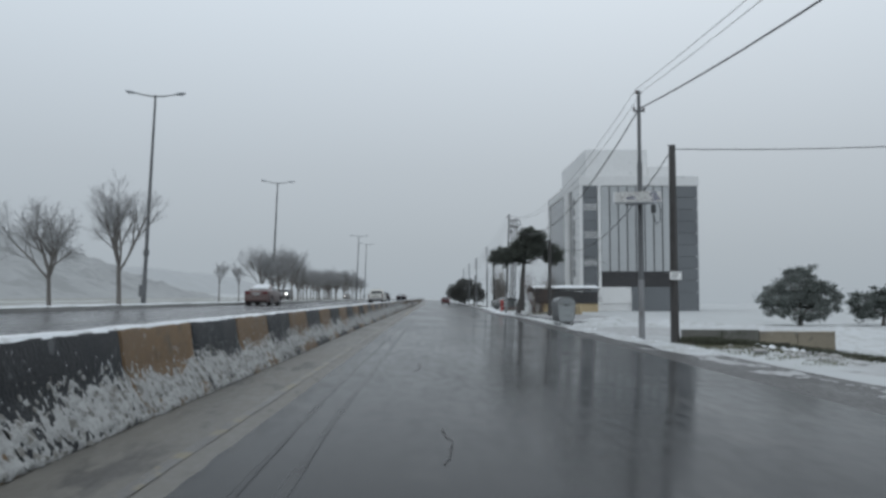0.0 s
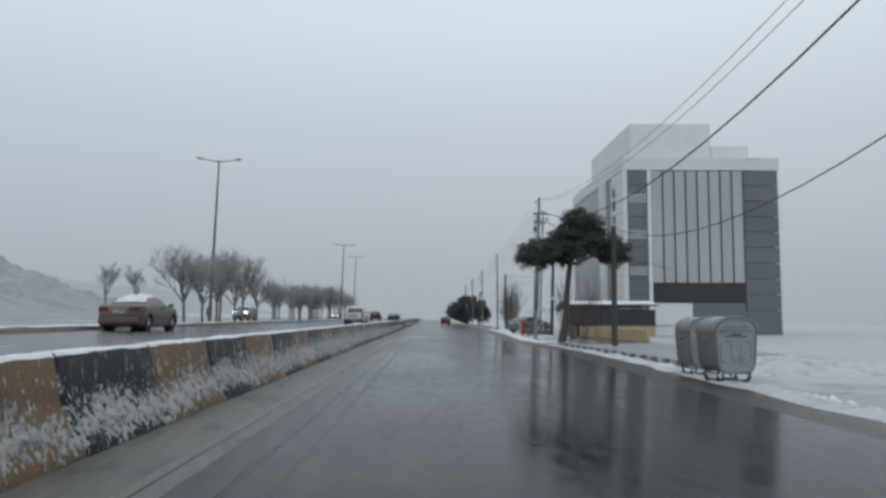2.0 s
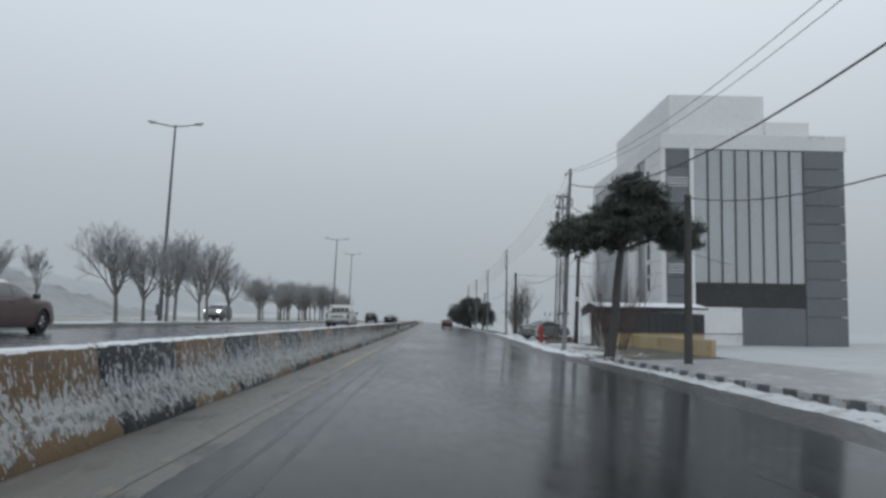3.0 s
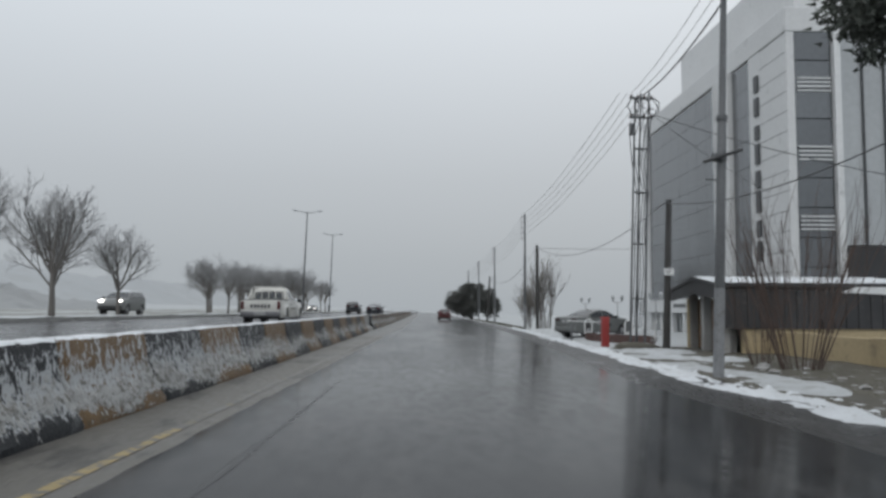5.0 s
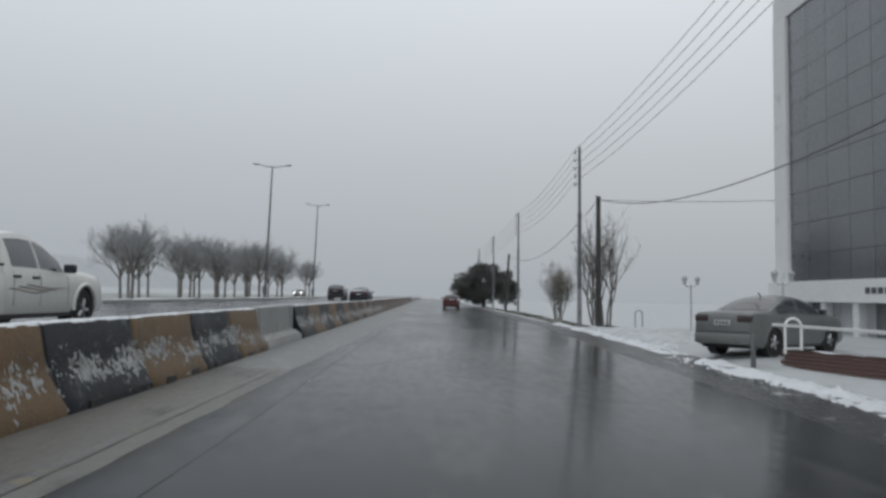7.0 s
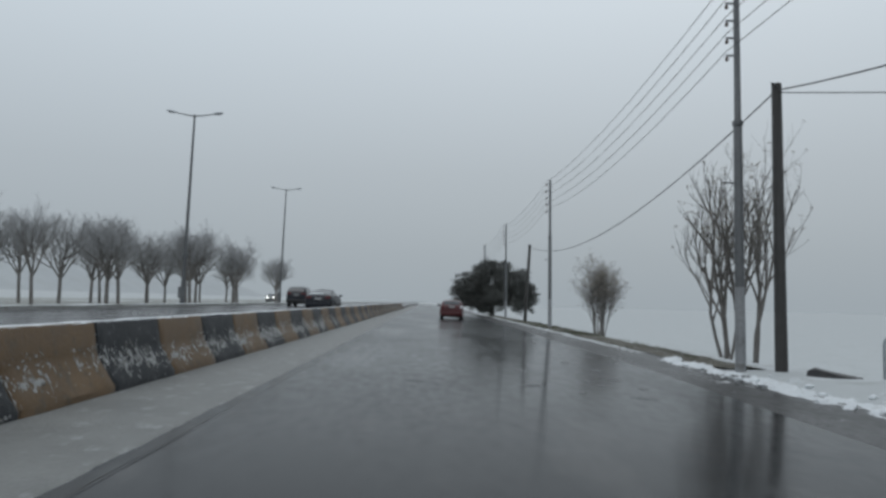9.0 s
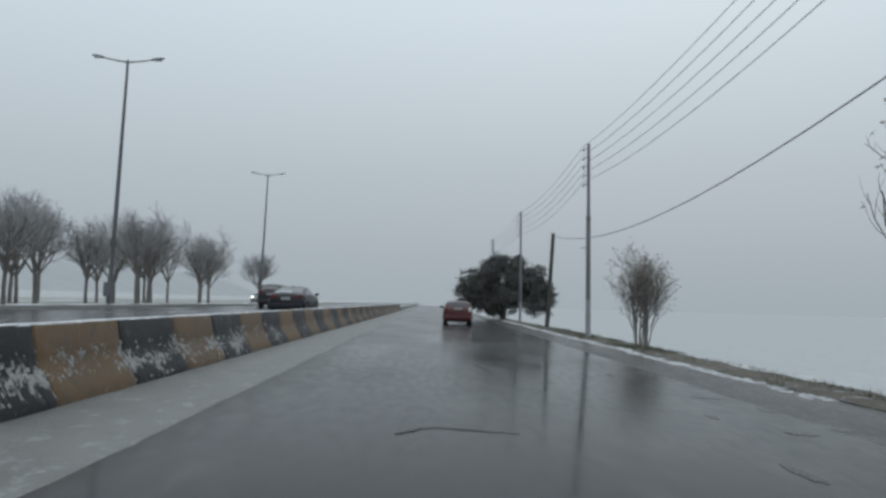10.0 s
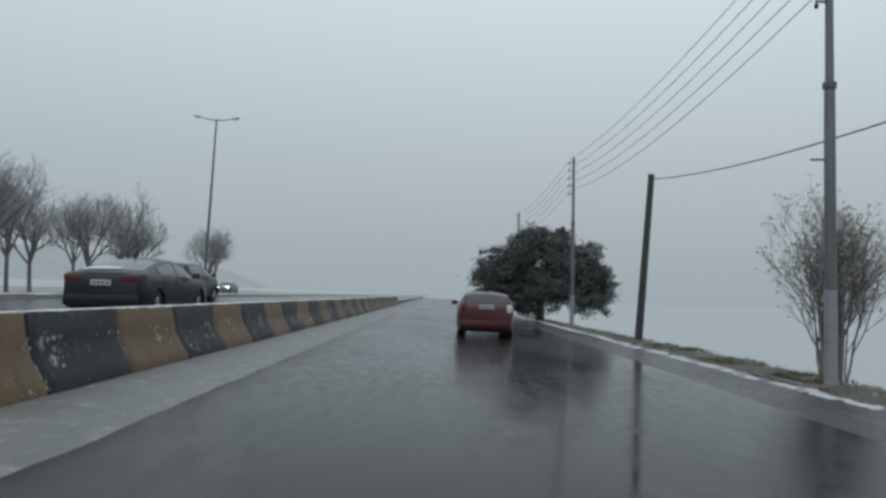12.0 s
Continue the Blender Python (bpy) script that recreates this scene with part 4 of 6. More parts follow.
    part("snow_cap", sheet(steps(0.7, 2.44, 0.12), steps(-d, d, 0.1), lambda q, v: (W * math.cos(q), v, zs + 0.006 + (zt - zs) * math.sin(q) ** 0.85 + 0.022 * (wob(q * 3, v * 4 + y) - 0.1))), SNOW_SOFT, lid, "patchy snow on the lid", smooth=80)
    for s in (-1, 1):
        part("trunnion", tube([(s * 0.43, 0, 0.9), (s * (W + 0.06), 0, 0.9)], 0.025, n=8), BIN_SIDE, t)
        part("skid", tube([(s * 0.3, -d * 0.95, 0.24), (s * 0.3, -d * 1.02, 0.1), (s * 0.3, -d * 0.7, 0.02), (s * 0.3, d * 0.7, 0.02), (s * 0.3, d * 1.02, 0.1), (s * 0.3, d * 0.95, 0.24)], 0.02, n=6), BIN_DARK, t, smooth=60)
        for q in (-1, 1):
            wheel = part("wheel", tube([(s * 0.34 - 0.02, q * d * 0.6, 0.05), (s * 0.34 + 0.02, q * d * 0.6, 0.05)], 0.05, n=14), BIN_DARK, t, smooth=40)
            part("fork", tube([(s * 0.34, q * d * 0.6, 0.08), (s * 0.34, q * d * 0.6, 0.22)], 0.016, n=6), BIN_SIDE, wheel)


for x, y, turn in ((6.95, 40.72, 1), (7.2, 43.14, -1)):
    waste_bin(x, y, turn)


# ---- vehicles ----
# centre-line height (share of the height) along the car (share of half its length, tail to nose), by kind
ROOFLINE = {
    "sedan": ((-1, 0.6), (-0.985, 0.685), (-0.95, 0.715), (-0.62, 0.735), (-0.42, 0.87), (-0.25, 0.965), (-0.05, 1.0), (0.08, 0.985), (0.22, 0.925), (0.48, 0.73), (0.62, 0.69), (0.85, 0.63), (0.96, 0.55), (1, 0.45)),
    "hatch": ((-1, 0.62), (-0.99, 0.7), (-0.97, 0.76), (-0.86, 0.93), (-0.72, 0.975), (-0.3, 1.0), (0, 0.99), (0.15, 0.945), (0.46, 0.73), (0.6, 0.69), (0.88, 0.62), (0.97, 0.52), (1, 0.42)),
    "suv": ((-1, 0.6), (-0.985, 0.68), (-0.96, 0.76), (-0.88, 0.94), (-0.78, 0.98), (-0.2, 1.0), (0.05, 0.985), (0.2, 0.925), (0.47, 0.69), (0.62, 0.655), (0.9, 0.6), (0.98, 0.5), (1, 0.42)),
    "fastback": ((-1, 0.62), (-0.985, 0.7), (-0.94, 0.725), (-0.8, 0.745), (-0.5, 0.87), (-0.25, 0.965), (-0.05, 1.0), (0.08, 0.985), (0.22, 0.925), (0.48, 0.73), (0.62, 0.69), (0.85, 0.63), (0.96, 0.55), (1, 0.45)),
    "pickup": ((-1, 0.57), (-0.385, 0.57), (-0.37, 0.64), (-0.335, 0.93), (-0.3, 0.975), (-0.12, 1.0), (0.05, 0.985), (0.17, 0.92), (0.42, 0.685), (0.6, 0.655), (0.9, 0.6), (0.98, 0.5), (1, 0.42))}
WINDOWS = {"sedan": ((-0.6, -0.3), (0.16, 0.46), (-0.5, 0.37)), "fastback": ((-0.78, -0.3), (0.16, 0.46), (-0.52, 0.37)), "hatch": ((-0.972, -0.83), (0.15, 0.44), (-0.8, 0.36)), "suv": ((-0.952, -0.885), (0.19, 0.45), (-0.82, 0.36)), "pickup": ((-0.366, -0.338), (0.16, 0.4), (-0.29, 0.33))}


def car(name, label, category, m, paint, length, width, height, shape, facing_lamps=False, snowy=0.0, bars=True, group="", lens=None):
    """Nose towards +y, wheels on z = 0. shape: sedan, hatch, suv or pickup. One rounded shell with the glass let into it."""
    t = thing(name, label, category, m, group)
    L, W, H = length / 2, width / 2, height
    high = shape in ("suv", "pickup")
    wr = 0.365 if high else 0.315
    gz = 0.3 if high else 0.2
    fy, ry = L * 0.63, -L * 0.6
    belt = H * (0.66 if shape != "pickup" else 0.6)
    tail = H * {"sedan": 0.71, "fastback": 0.73, "hatch": 0.74, "suv": 0.74, "pickup": 0.62}[shape]
    hood = H * 0.64
    ks, kz = [k for k, _ in ROOFLINE[shape]], [z for _, z in ROOFLINE[shape]]

    def top(y):
        return H * sum(float(np.interp(y / L + d, ks, kz)) for d in (-0.012, 0.0, 0.012)) / 3

    def foot(y):
        z = gz + 0.1 * max(0.0, (abs(y) / L - 0.8) / 0.2) ** 2
        for c in (fy, ry):
            if abs(y - c) < wr + 0.07:
                z = max(z, wr + math.sqrt((wr + 0.07) ** 2 - (y - c) ** 2) * 0.98)
        return z

    def plan(y):
        e = max(0.0, (abs(y) / L - 0.68) / 0.32)
        return W * (1 - 0.13 * e ** 3)

    def skin(y, s):
        """A point of the shell at y: s = -1 and 1 are the sills, 0 the middle of the roof."""
        p = 3 * (1 - abs(s))
        w, tz, fz = plan(y), top(y), foot(y)
        bz = min(belt - 0.03 * H * (y / L), tz - 0.03)
        k = min(1.0, max(0.0, (tz - bz) / (H - belt)))
        xr, zr = w * (0.9 - 0.2 * k), tz - 0.02 - 0.05 * k
        if p <= 1:
            z = fz + (bz - fz) * p
            x = w * float(np.interp((z - gz) / (bz - gz), (0, 0.12, 0.5, 0.86, 1), (0.93, 0.975, 1.0, 0.985, 0.95)))
        elif p <= 2:
            u = p - 1
            z = bz + (zr - bz) * u
            x = w * 0.95 + (xr - w * 0.95) * u + 0.025 * k * math.sin(math.pi * u)
        else:
            u = p - 2
            x = xr * (1 - u)
            z = zr + (tz - zr) * (1 - (1 - u) ** 2.6)
        return Vector((math.copysign(x, s), y, z))

    def patch(name, ys, ss, material, parent, label="", out=0.007):
        def at(y, s, d):
            e = 0.01
            n = (skin(y + e, s) - skin(y - e, s)).cross(skin(y, s + e) - skin(y, s - e))
            n = n.normalized() if n.length > 1e-9 else Vector((0, 0, 1))
            q = skin(y, s)
            if n.dot(q - Vector((0, q.y if abs(q.y) < L * 0.9 else 0, gz + 0.3))) < 0:
                n = -n
            return q + n * d
        bm = sheet(ys, ss, lambda y, s: at(y, s, out))
        return part(name, merge(sheet(ys, ss, lambda y, s: at(y, s, out - 0.014)), bm), material, parent, label, smooth=60)

    stations = sorted(set([round(y, 4) for y in steps(-L, L, 0.06)] + [round(k * L, 4) for k in ks] + [round((k + j) * L / 2, 4) for k, j in zip(ks, ks[1:])]))
    ss = [-1 + 2 * i / 36 for i in range(37)]
    bm = sheet(stations, ss, skin)
    bm.verts.ensure_lookup_table()
    n = len(ss)
    bm.faces.new(bm.verts[:n])
    bm.faces.new(bm.verts[-n:])
    body = part("body", bm, paint, t, smooth=38)
    (r0, r1), (f0, f1), (s0, s1) = [(a * L, b * L) for a, b in WINDOWS[shape]]
    rear_w = patch("rear_window", steps(r0, r1, (r1 - r0) / 7), steps(-0.29, 0.29, 0.058), CAR_GLASS, body)
    patch("windscreen", steps(f0, f1, (f1 - f0) / 7), steps(-0.3, 0.3, 0.06), CAR_GLASS, body)
    mid = -0.06 * L if shape != "pickup" else 0.02 * L
    for s in (-1, 1):
        for a, b in ((s0, mid - 0.04), (mid + 0.04, s1)):
            patch("side_window", steps(a, b, (b - a) / 8), [s * (1 - p / 3) for p in steps(1.1, 1.86, 0.19)], CAR_GLASS, body)
        for yy in (mid, s1 + 0.12, max(ry + wr + 0.06, s0)):
            patch("door_seam", [yy - 0.007, yy + 0.007], [s * (1 - p / 3) for p in steps(0.22, 0.98, 0.15)], TRIM_BLACK, body, out=0.003)
        for yy in (mid - 0.16, s0 + 0.22 * (1 if shape != "pickup" else 0.4)):
            q = skin(yy, s * (1 - 0.86 / 3))
            part("door_handle", box(q.x - 0.02, q.x + 0.02, yy - 0.1, yy + 0.1, q.z - 0.02, q.z + 0.02, bevel=0.012), paint if shape != "pickup" else TRIM_BLACK, body, smooth=50)
        part("sill", box(s * (W - 0.12), s * (W - 0.05), ry + wr + 0.08, fy - wr - 0.08, gz - 0.04, gz + 0.05, bevel=0.015), TRIM_BLACK, body)
        my = s1 - 0.05
        mir = part("mirror", box(s * (W + 0.0), s * (W + 0.2), my - 0.07, my + 0.05, belt + 0.0, belt + 0.15, bevel=0.04), paint if shape != "pickup" else TRIM_BLACK, body, smooth=50)
        part("mirror_glass", box(s * (W + 0.03), s * (W + 0.18), my - 0.076, my - 0.069, belt + 0.02, belt + 0.13), CAR_GLASS, mir)
        part("headlight", box(s * W * 0.5, s * W * 0.83, L - 0.28, L - 0.035, hood - 0.2, hood - 0.07, bevel=0.04), HEAD_ON if facing_lamps else LAMP_CLEAR, body, "lit white headlight" if facing_lamps else "clear headlight", smooth=50)
        if shape == "pickup":
            part("tail_light", box(s * W * 0.76, s * W * 0.895, -L - 0.03, -L + 0.12, tail - 0.36, tail - 0.02, bevel=0.025), TAIL_RED, body, "upright red tail light", smooth=50)
        elif shape == "hatch":
            part("tail_light", box(s * W * 0.68, s * W * 0.88, -L - 0.01, -L + 0.2, tail - 0.28, tail - 0.03, bevel=0.05), LAMP_CLEAR if s > 0 else TAIL_RED, body, "upright clear and red tail light", smooth=50)
        else:
            part("tail_light", box(s * W * 0.44, s * W * 0.885, -L - 0.012, -L + 0.2, tail - 0.25, tail - 0.07, bevel=0.045), lens or TAIL_RED, body, "smoked tail light" if lens else "red tail light", smooth=50)
        for yy in (fy, ry):
            wheel = thing("wheel", "", "")
            wheel.parent = t
            wheel.matrix_basis = Matrix.Translation((s * (W - 0.13), yy, wr))
            prof_t = [(-0.1, wr * 0.62), (-0.105, wr * 0.86), (-0.085, wr * 0.97), (-0.04, wr), (0.04, wr), (0.085, wr * 0.97), (0.105, wr * 0.86), (0.1, wr * 0.62)]
            bm = sheet(list(range(8)), steps(0, 2 * math.pi, 0.26), lambda i, a: (prof_t[i][0], prof_t[i][1] * math.cos(a), prof_t[i][1] * math.sin(a)))
            bmesh.ops.remove_doubles(bm, verts=bm.verts, dist=1e-4)
            part("tyre", bm, TYRE, wheel, smooth=50)
            bm = tube([(s * 0.0, 0, 0), (s * 0.05, 0, 0), (s * 0.06, 0, 0)], [wr * 0.64, wr * 0.64, wr * 0.6], n=20)
            for k in range(5):
                a = 2 * math.pi * k / 5
                tube([(s * 0.065, 0, 0), (s * 0.08, wr * 0.55 * math.cos(a), wr * 0.55 * math.sin(a))], [0.05, 0.035], bm, n=5)
            part("rim", bm, RIM, wheel, smooth=40)
            lip = [(s * (plan(yy) * 0.985), yy + (wr + 0.085) * math.cos(a), wr + (wr + 0.085) * math.sin(a)) for a in (math.pi * i / 14 for i in range(15))]
            part("arch_lip", tube(lip, 0.045 if high else 0.022, n=7), paint, body, smooth=60)
            part("wheel_well", tube([(s * (W - 0.3), yy, wr), (s * (W - 0.05), yy, wr)], wr + 0.06, n=20), TRIM_BLACK, body)
    part("underside", box(-W * 0.8, W * 0.8, -L + 0.2, L - 0.2, gz - 0.03, gz + 0.25), TRIM_BLACK, t)
    for sgn, nm in ((1, "front_bumper"), (-1, "rear_bumper")):
        if shape == "pickup" and sgn < 0:
            continue
        yy = sgn * (L - 0.03)
        part(nm, box(-W * 0.88, W * 0.88, yy - 0.1, yy + 0.1, gz + 0.06, gz + 0.33, bevel=0.08), TRIM_BLACK if shape == "suv" else paint, t, smooth=50)
    pz = tail - 0.26 if shape != "pickup" else gz + 0.2
    if shape == "hatch":
        pz = tail - 0.12
    py = -L - (0.012 if shape != "pickup" else 0.145)
    plate = part("number_plate", box(-0.22, 0.22, py - 0.012, py + 0.03, pz - 0.06, pz + 0.06, bevel=0.006), PLATE, t, "white number plate")
    if bars:
        for k in range(4):
            part("plate_bar", box(-0.17 + k * 0.095, -0.11 + k * 0.095, py - 0.016, py - 0.0125, pz - 0.025, pz + 0.025), PRINT, plate)
    if shape in ("sedan", "fastback"):
        part("boot_seam", box(-W * 0.8, W * 0.8, -L - 0.004, -L + 0.05, gz + 0.36, gz + 0.372), TRIM_BLACK, body)
    if shape != "pickup":
        part("antenna", tube([(0, r1 + 0.2, top(r1 + 0.2) - 0.01), (0, r1 + 0.05, top(r1 + 0.2) + 0.1)], [0.022, 0.008], n=6), TRIM_BLACK, body)
    if snowy:
        if shape in ("sedan", "fastback") and not facing_lamps:
            lo, hi = (0.02, 0.2) if snowy < 0.05 else (0.25, 1.0)
            patch("window_snow", steps(r0 + (r1 - r0) * lo, r0 + (r1 - r0) * hi, 0.05), steps(-0.28, 0.28 if snowy > 0.05 else 0.08, 0.056), SNOW, rear_w, "thin snow on the rear window", out=0.022)
    if snowy > 0.03:
        a, b = r1 + 0.05, f0 - 0.08
        part("roof_snow", sheet(steps(a, b, 0.08), steps(-0.3, 0.3, 0.04), lambda y, s: skin(y, s) + Vector((0, 0, -0.006 + (0.012 + snowy * (wob(s * 9, y * 3) * 0.5 + 0.55)) * max(0.0, 1 - (abs(s) / 0.3) ** 6) * min(1.0, 4 * (y - a), 4 * (b - y))))), SNOW, body, "thin layer of snow on the roof", smooth=80)
    return t, body, body, dict(L=L, W=W, H=H, belt=belt, tail=tail, gz=gz, fy=fy, ry=ry, wr=wr, rr=r1, rb=r0)


# white pickup with an open bed
t, body, cabin, q = car("pickup_truck", "white muddy double-cab pickup with cargo bed and roll bar", "pickup truck", pose(-5.97, 90.6 + 2.6, left_z(-5.97) + 0.004, 0, 0, -1), PAINT_WHITE, 5.2, 1.82, 1.66, "pickup")
L, W, tail, belt = q["L"], q["W"], q["tail"], q["belt"]
for s in (-1, 1):
    part("bed_side", box(s * W * 0.82, s * W * 0.93, -L + 0.05, q["rb"] + 0.02, belt - 0.12, tail + 0.03, bevel=0.02), PAINT_WHITE, body, smooth=50)
    part("bed_rail", box(s * W * 0.81, s * W * 0.94, -L + 0.04, q["rb"], tail + 0.03, tail + 0.07, bevel=0.015), TRIM_BLACK, body)
gate = part("tailgate", box(-W * 0.8, W * 0.8, -L - 0.012, -L + 0.07, q["gz"] + 0.36, tail + 0.04, bevel=0.02), PAINT_WHITE, body, smooth=50)
part("gate_rail", box(-W * 0.82, W * 0.82, -L - 0.015, -L + 0.08, tail + 0.04, tail + 0.075, bevel=0.012), TRIM_BLACK, gate)
for k, w in enumerate((0.11, 0.13, 0.12, 0.13, 0.11, 0.12)):
    part("letter_bar", box(-0.42 + k * 0.145, -0.42 + k * 0.145 + w * 0.8, -L - 0.018, -L - 0.0125, tail - 0.3, tail - 0.15), PRINT, gate)
part("gate_handle", box(-0.08, 0.08, -L - 0.024, -L - 0.01, tail - 0.06, tail - 0.02, bevel=0.008), PAINT_WHITE, gate)
part("step_bumper", box(-W * 0.9, W * 0.9, -L - 0.13, -L + 0.04, q["gz"] + 0.06, q["gz"] + 0.29, bevel=0.035), BUMPER, t, "dull grey step bumper", smooth=50)
hoop_y = q["rb"] - 0.08
bm = bmesh.new()
top = q["H"] - 0.03
tube([(-W * 0.9, hoop_y, tail + 0.05), (-W * 0.8, hoop_y, top - 0.05), (-W * 0.7, hoop_y, top), (W * 0.7, hoop_y, top), (W * 0.8, hoop_y, top - 0.05), (W * 0.9, hoop_y, tail + 0.05)], 0.032, bm, n=8)
part("roll_bar", bm, PAINT_WHITE, t, smooth=50)
for k in range(5):
    x = -0.6 + k * 0.3
    part("guard_bar", tube([(x, hoop_y, tail + 0.04), (x, hoop_y, top)], 0.018, n=6), PAINT_WHITE, t)
for s in (-1, 1):
    part("side_brace", tube([(s * W * 0.78, hoop_y, top - 0.03), (s * W * 0.86, hoop_y - 0.55, tail + 0.07)], 0.026, n=6), PAINT_WHITE, t)
    for k in range(3):
        part("side_stripe", prism([(-0.35 - k * 0.25, belt - 0.2 - k * 0.03), (0.3 - k * 0.25, belt - 0.255 - k * 0.035), (0.9 - k * 0.3, belt - 0.25 - k * 0.04), (0.35 - k * 0.25, belt - 0.285 - k * 0.035), (-0.42 - k * 0.25, belt - 0.215 - k * 0.03)], 0, s * (W - 0.02), s * (W + 0.004)), STRIPE, body, "brown-grey swoosh stripe")

car("hatchback_car", "dark red five-door hatchback on the wet road", "car", pose(3.5, 161.0 + 2.23, road_z(3.5) + 0.01, 0, 1.2, -1.5), PAINT_RED, 4.4, 1.76, 1.42, "hatch")
car("sedan_car", "black sedan with a snow-dusted rear window", "car", pose(-5.3, 154.3 + 2.4, left_z(-5.3) + 0.004, 0, 0, -1), PAINT_BLACK, 4.85, 1.85, 1.42, "fastback", snowy=0.02, group="cars on the other carriageway")
car("suv_car", "dark grey sport utility car on the far lane", "car", pose(-9.4, 173.0, left_z(-9.4) + 0.004, 0, 0, -1), PAINT_BLACK, 4.6, 1.86, 1.72, "suv", group="cars on the other carriageway")
car("sedan_car", "reddish grey sedan with a snow-covered roof", "car", pose(-11.5, 53.5 + 2.3, left_z(-11.5) + 0.004, 0, 0, -1), PAINT_MAROON, 4.5, 1.75, 1.42, "sedan", snowy=0.1, group="cars on the other carriageway")
car("suv_car", "dark car with its headlights on beyond the kerb", "car", pose(-20.5, 114, ground_z(-20.5, 114) + 0.02, 0, 0, 180), PAINT_GREY, 4.6, 1.84, 1.7, "suv", True, snowy=0.04, group="oncoming cars")
car("sedan_car", "pale grey car with its headlights on beyond the kerb", "car", pose(-24.0, 236, ground_z(-24, 236) + 0.02, 0, 0, 180), PAINT_GREY, 4.6, 1.8, 1.45, "sedan", True, snowy=0.04, group="oncoming cars")
car("sedan_car", "grey sedan parked tail-first towards the road", "car", pose(10.17, 101.16, -0.295, 0, 0, -53), PAINT_GREY, 4.5, 1.76, 1.48, "sedan", lens=TAIL_SMOKE)


# ---- trees ----
TIPS = []


def grow(big, small, rng, p, d, length, radius, level, kids, angle, rise, wiggle, width, height, low):
    """A limb that bends, tapers and bears shorter limbs along it, kept inside a crown `width` wide and `height` high."""
    n = 5 if level > 1 else 3
    p, d = Vector(p), Vector(d).normalized()
    pts = [p.copy()]
    ways = [d.copy()]
    for i in range(n):
        d = d + Vector((rng.gauss(0, 1), rng.gauss(0, 1), rng.gauss(0, 0.6))) * wiggle + Vector((0, 0, rise))
        u = min(1.0, max(0.0, (p.z - low) / (height - low)))
        reach = width * 0.5 * (0.3 + 1.3 * u * (1.35 - u)) / 0.9
        flat = Vector((p.x, p.y, 0))
        if flat.length > reach:
            d -= flat.normalized() * 0.22
        if p.z > height * 0.93:
            d.z -= 0.3
        d.normalize()
        p = p + d * (length / n)
        pts.append(p.copy())
        ways.append(d.copy())
    end = radius * (0.5 if level else 0.35)
    tube(pts, [radius + (end - radius) * i / n for i in range(n + 1)], big if radius > 0.03 else small, n=8 if radius > 0.06 else 5 if radius > 0.02 else 3, caps=False)
    if level == 0:
        TIPS.append(pts[-1])
        return
    count = kids[level - 1]
    turn = rng.uniform(0, 6.28)
    for k in range(count):
        f = 0.28 + 0.72 * (k + rng.random() * 0.7) / count
        i = min(n - 1, int(f * n))
        at = pts[i].lerp(pts[i + 1], f * n - i)
        turn += 2.4 + rng.uniform(-0.5, 0.5)
        o = ways[i + 1].orthogonal().normalized()
        o = o * math.cos(turn) + ways[i + 1].cross(o) * math.sin(turn)
        a = angle * rng.uniform(0.7, 1.25)
        grow(big, small, rng, at, ways[i + 1] * math.cos(a) + o * math.sin(a), length * rng.uniform(0.5, 0.72) * (1.12 - 0.42 * f), max(0.006, radius * (0.62 - 0.2 * f)), level - 1, kids, angle, rise, wiggle, width, height, low)


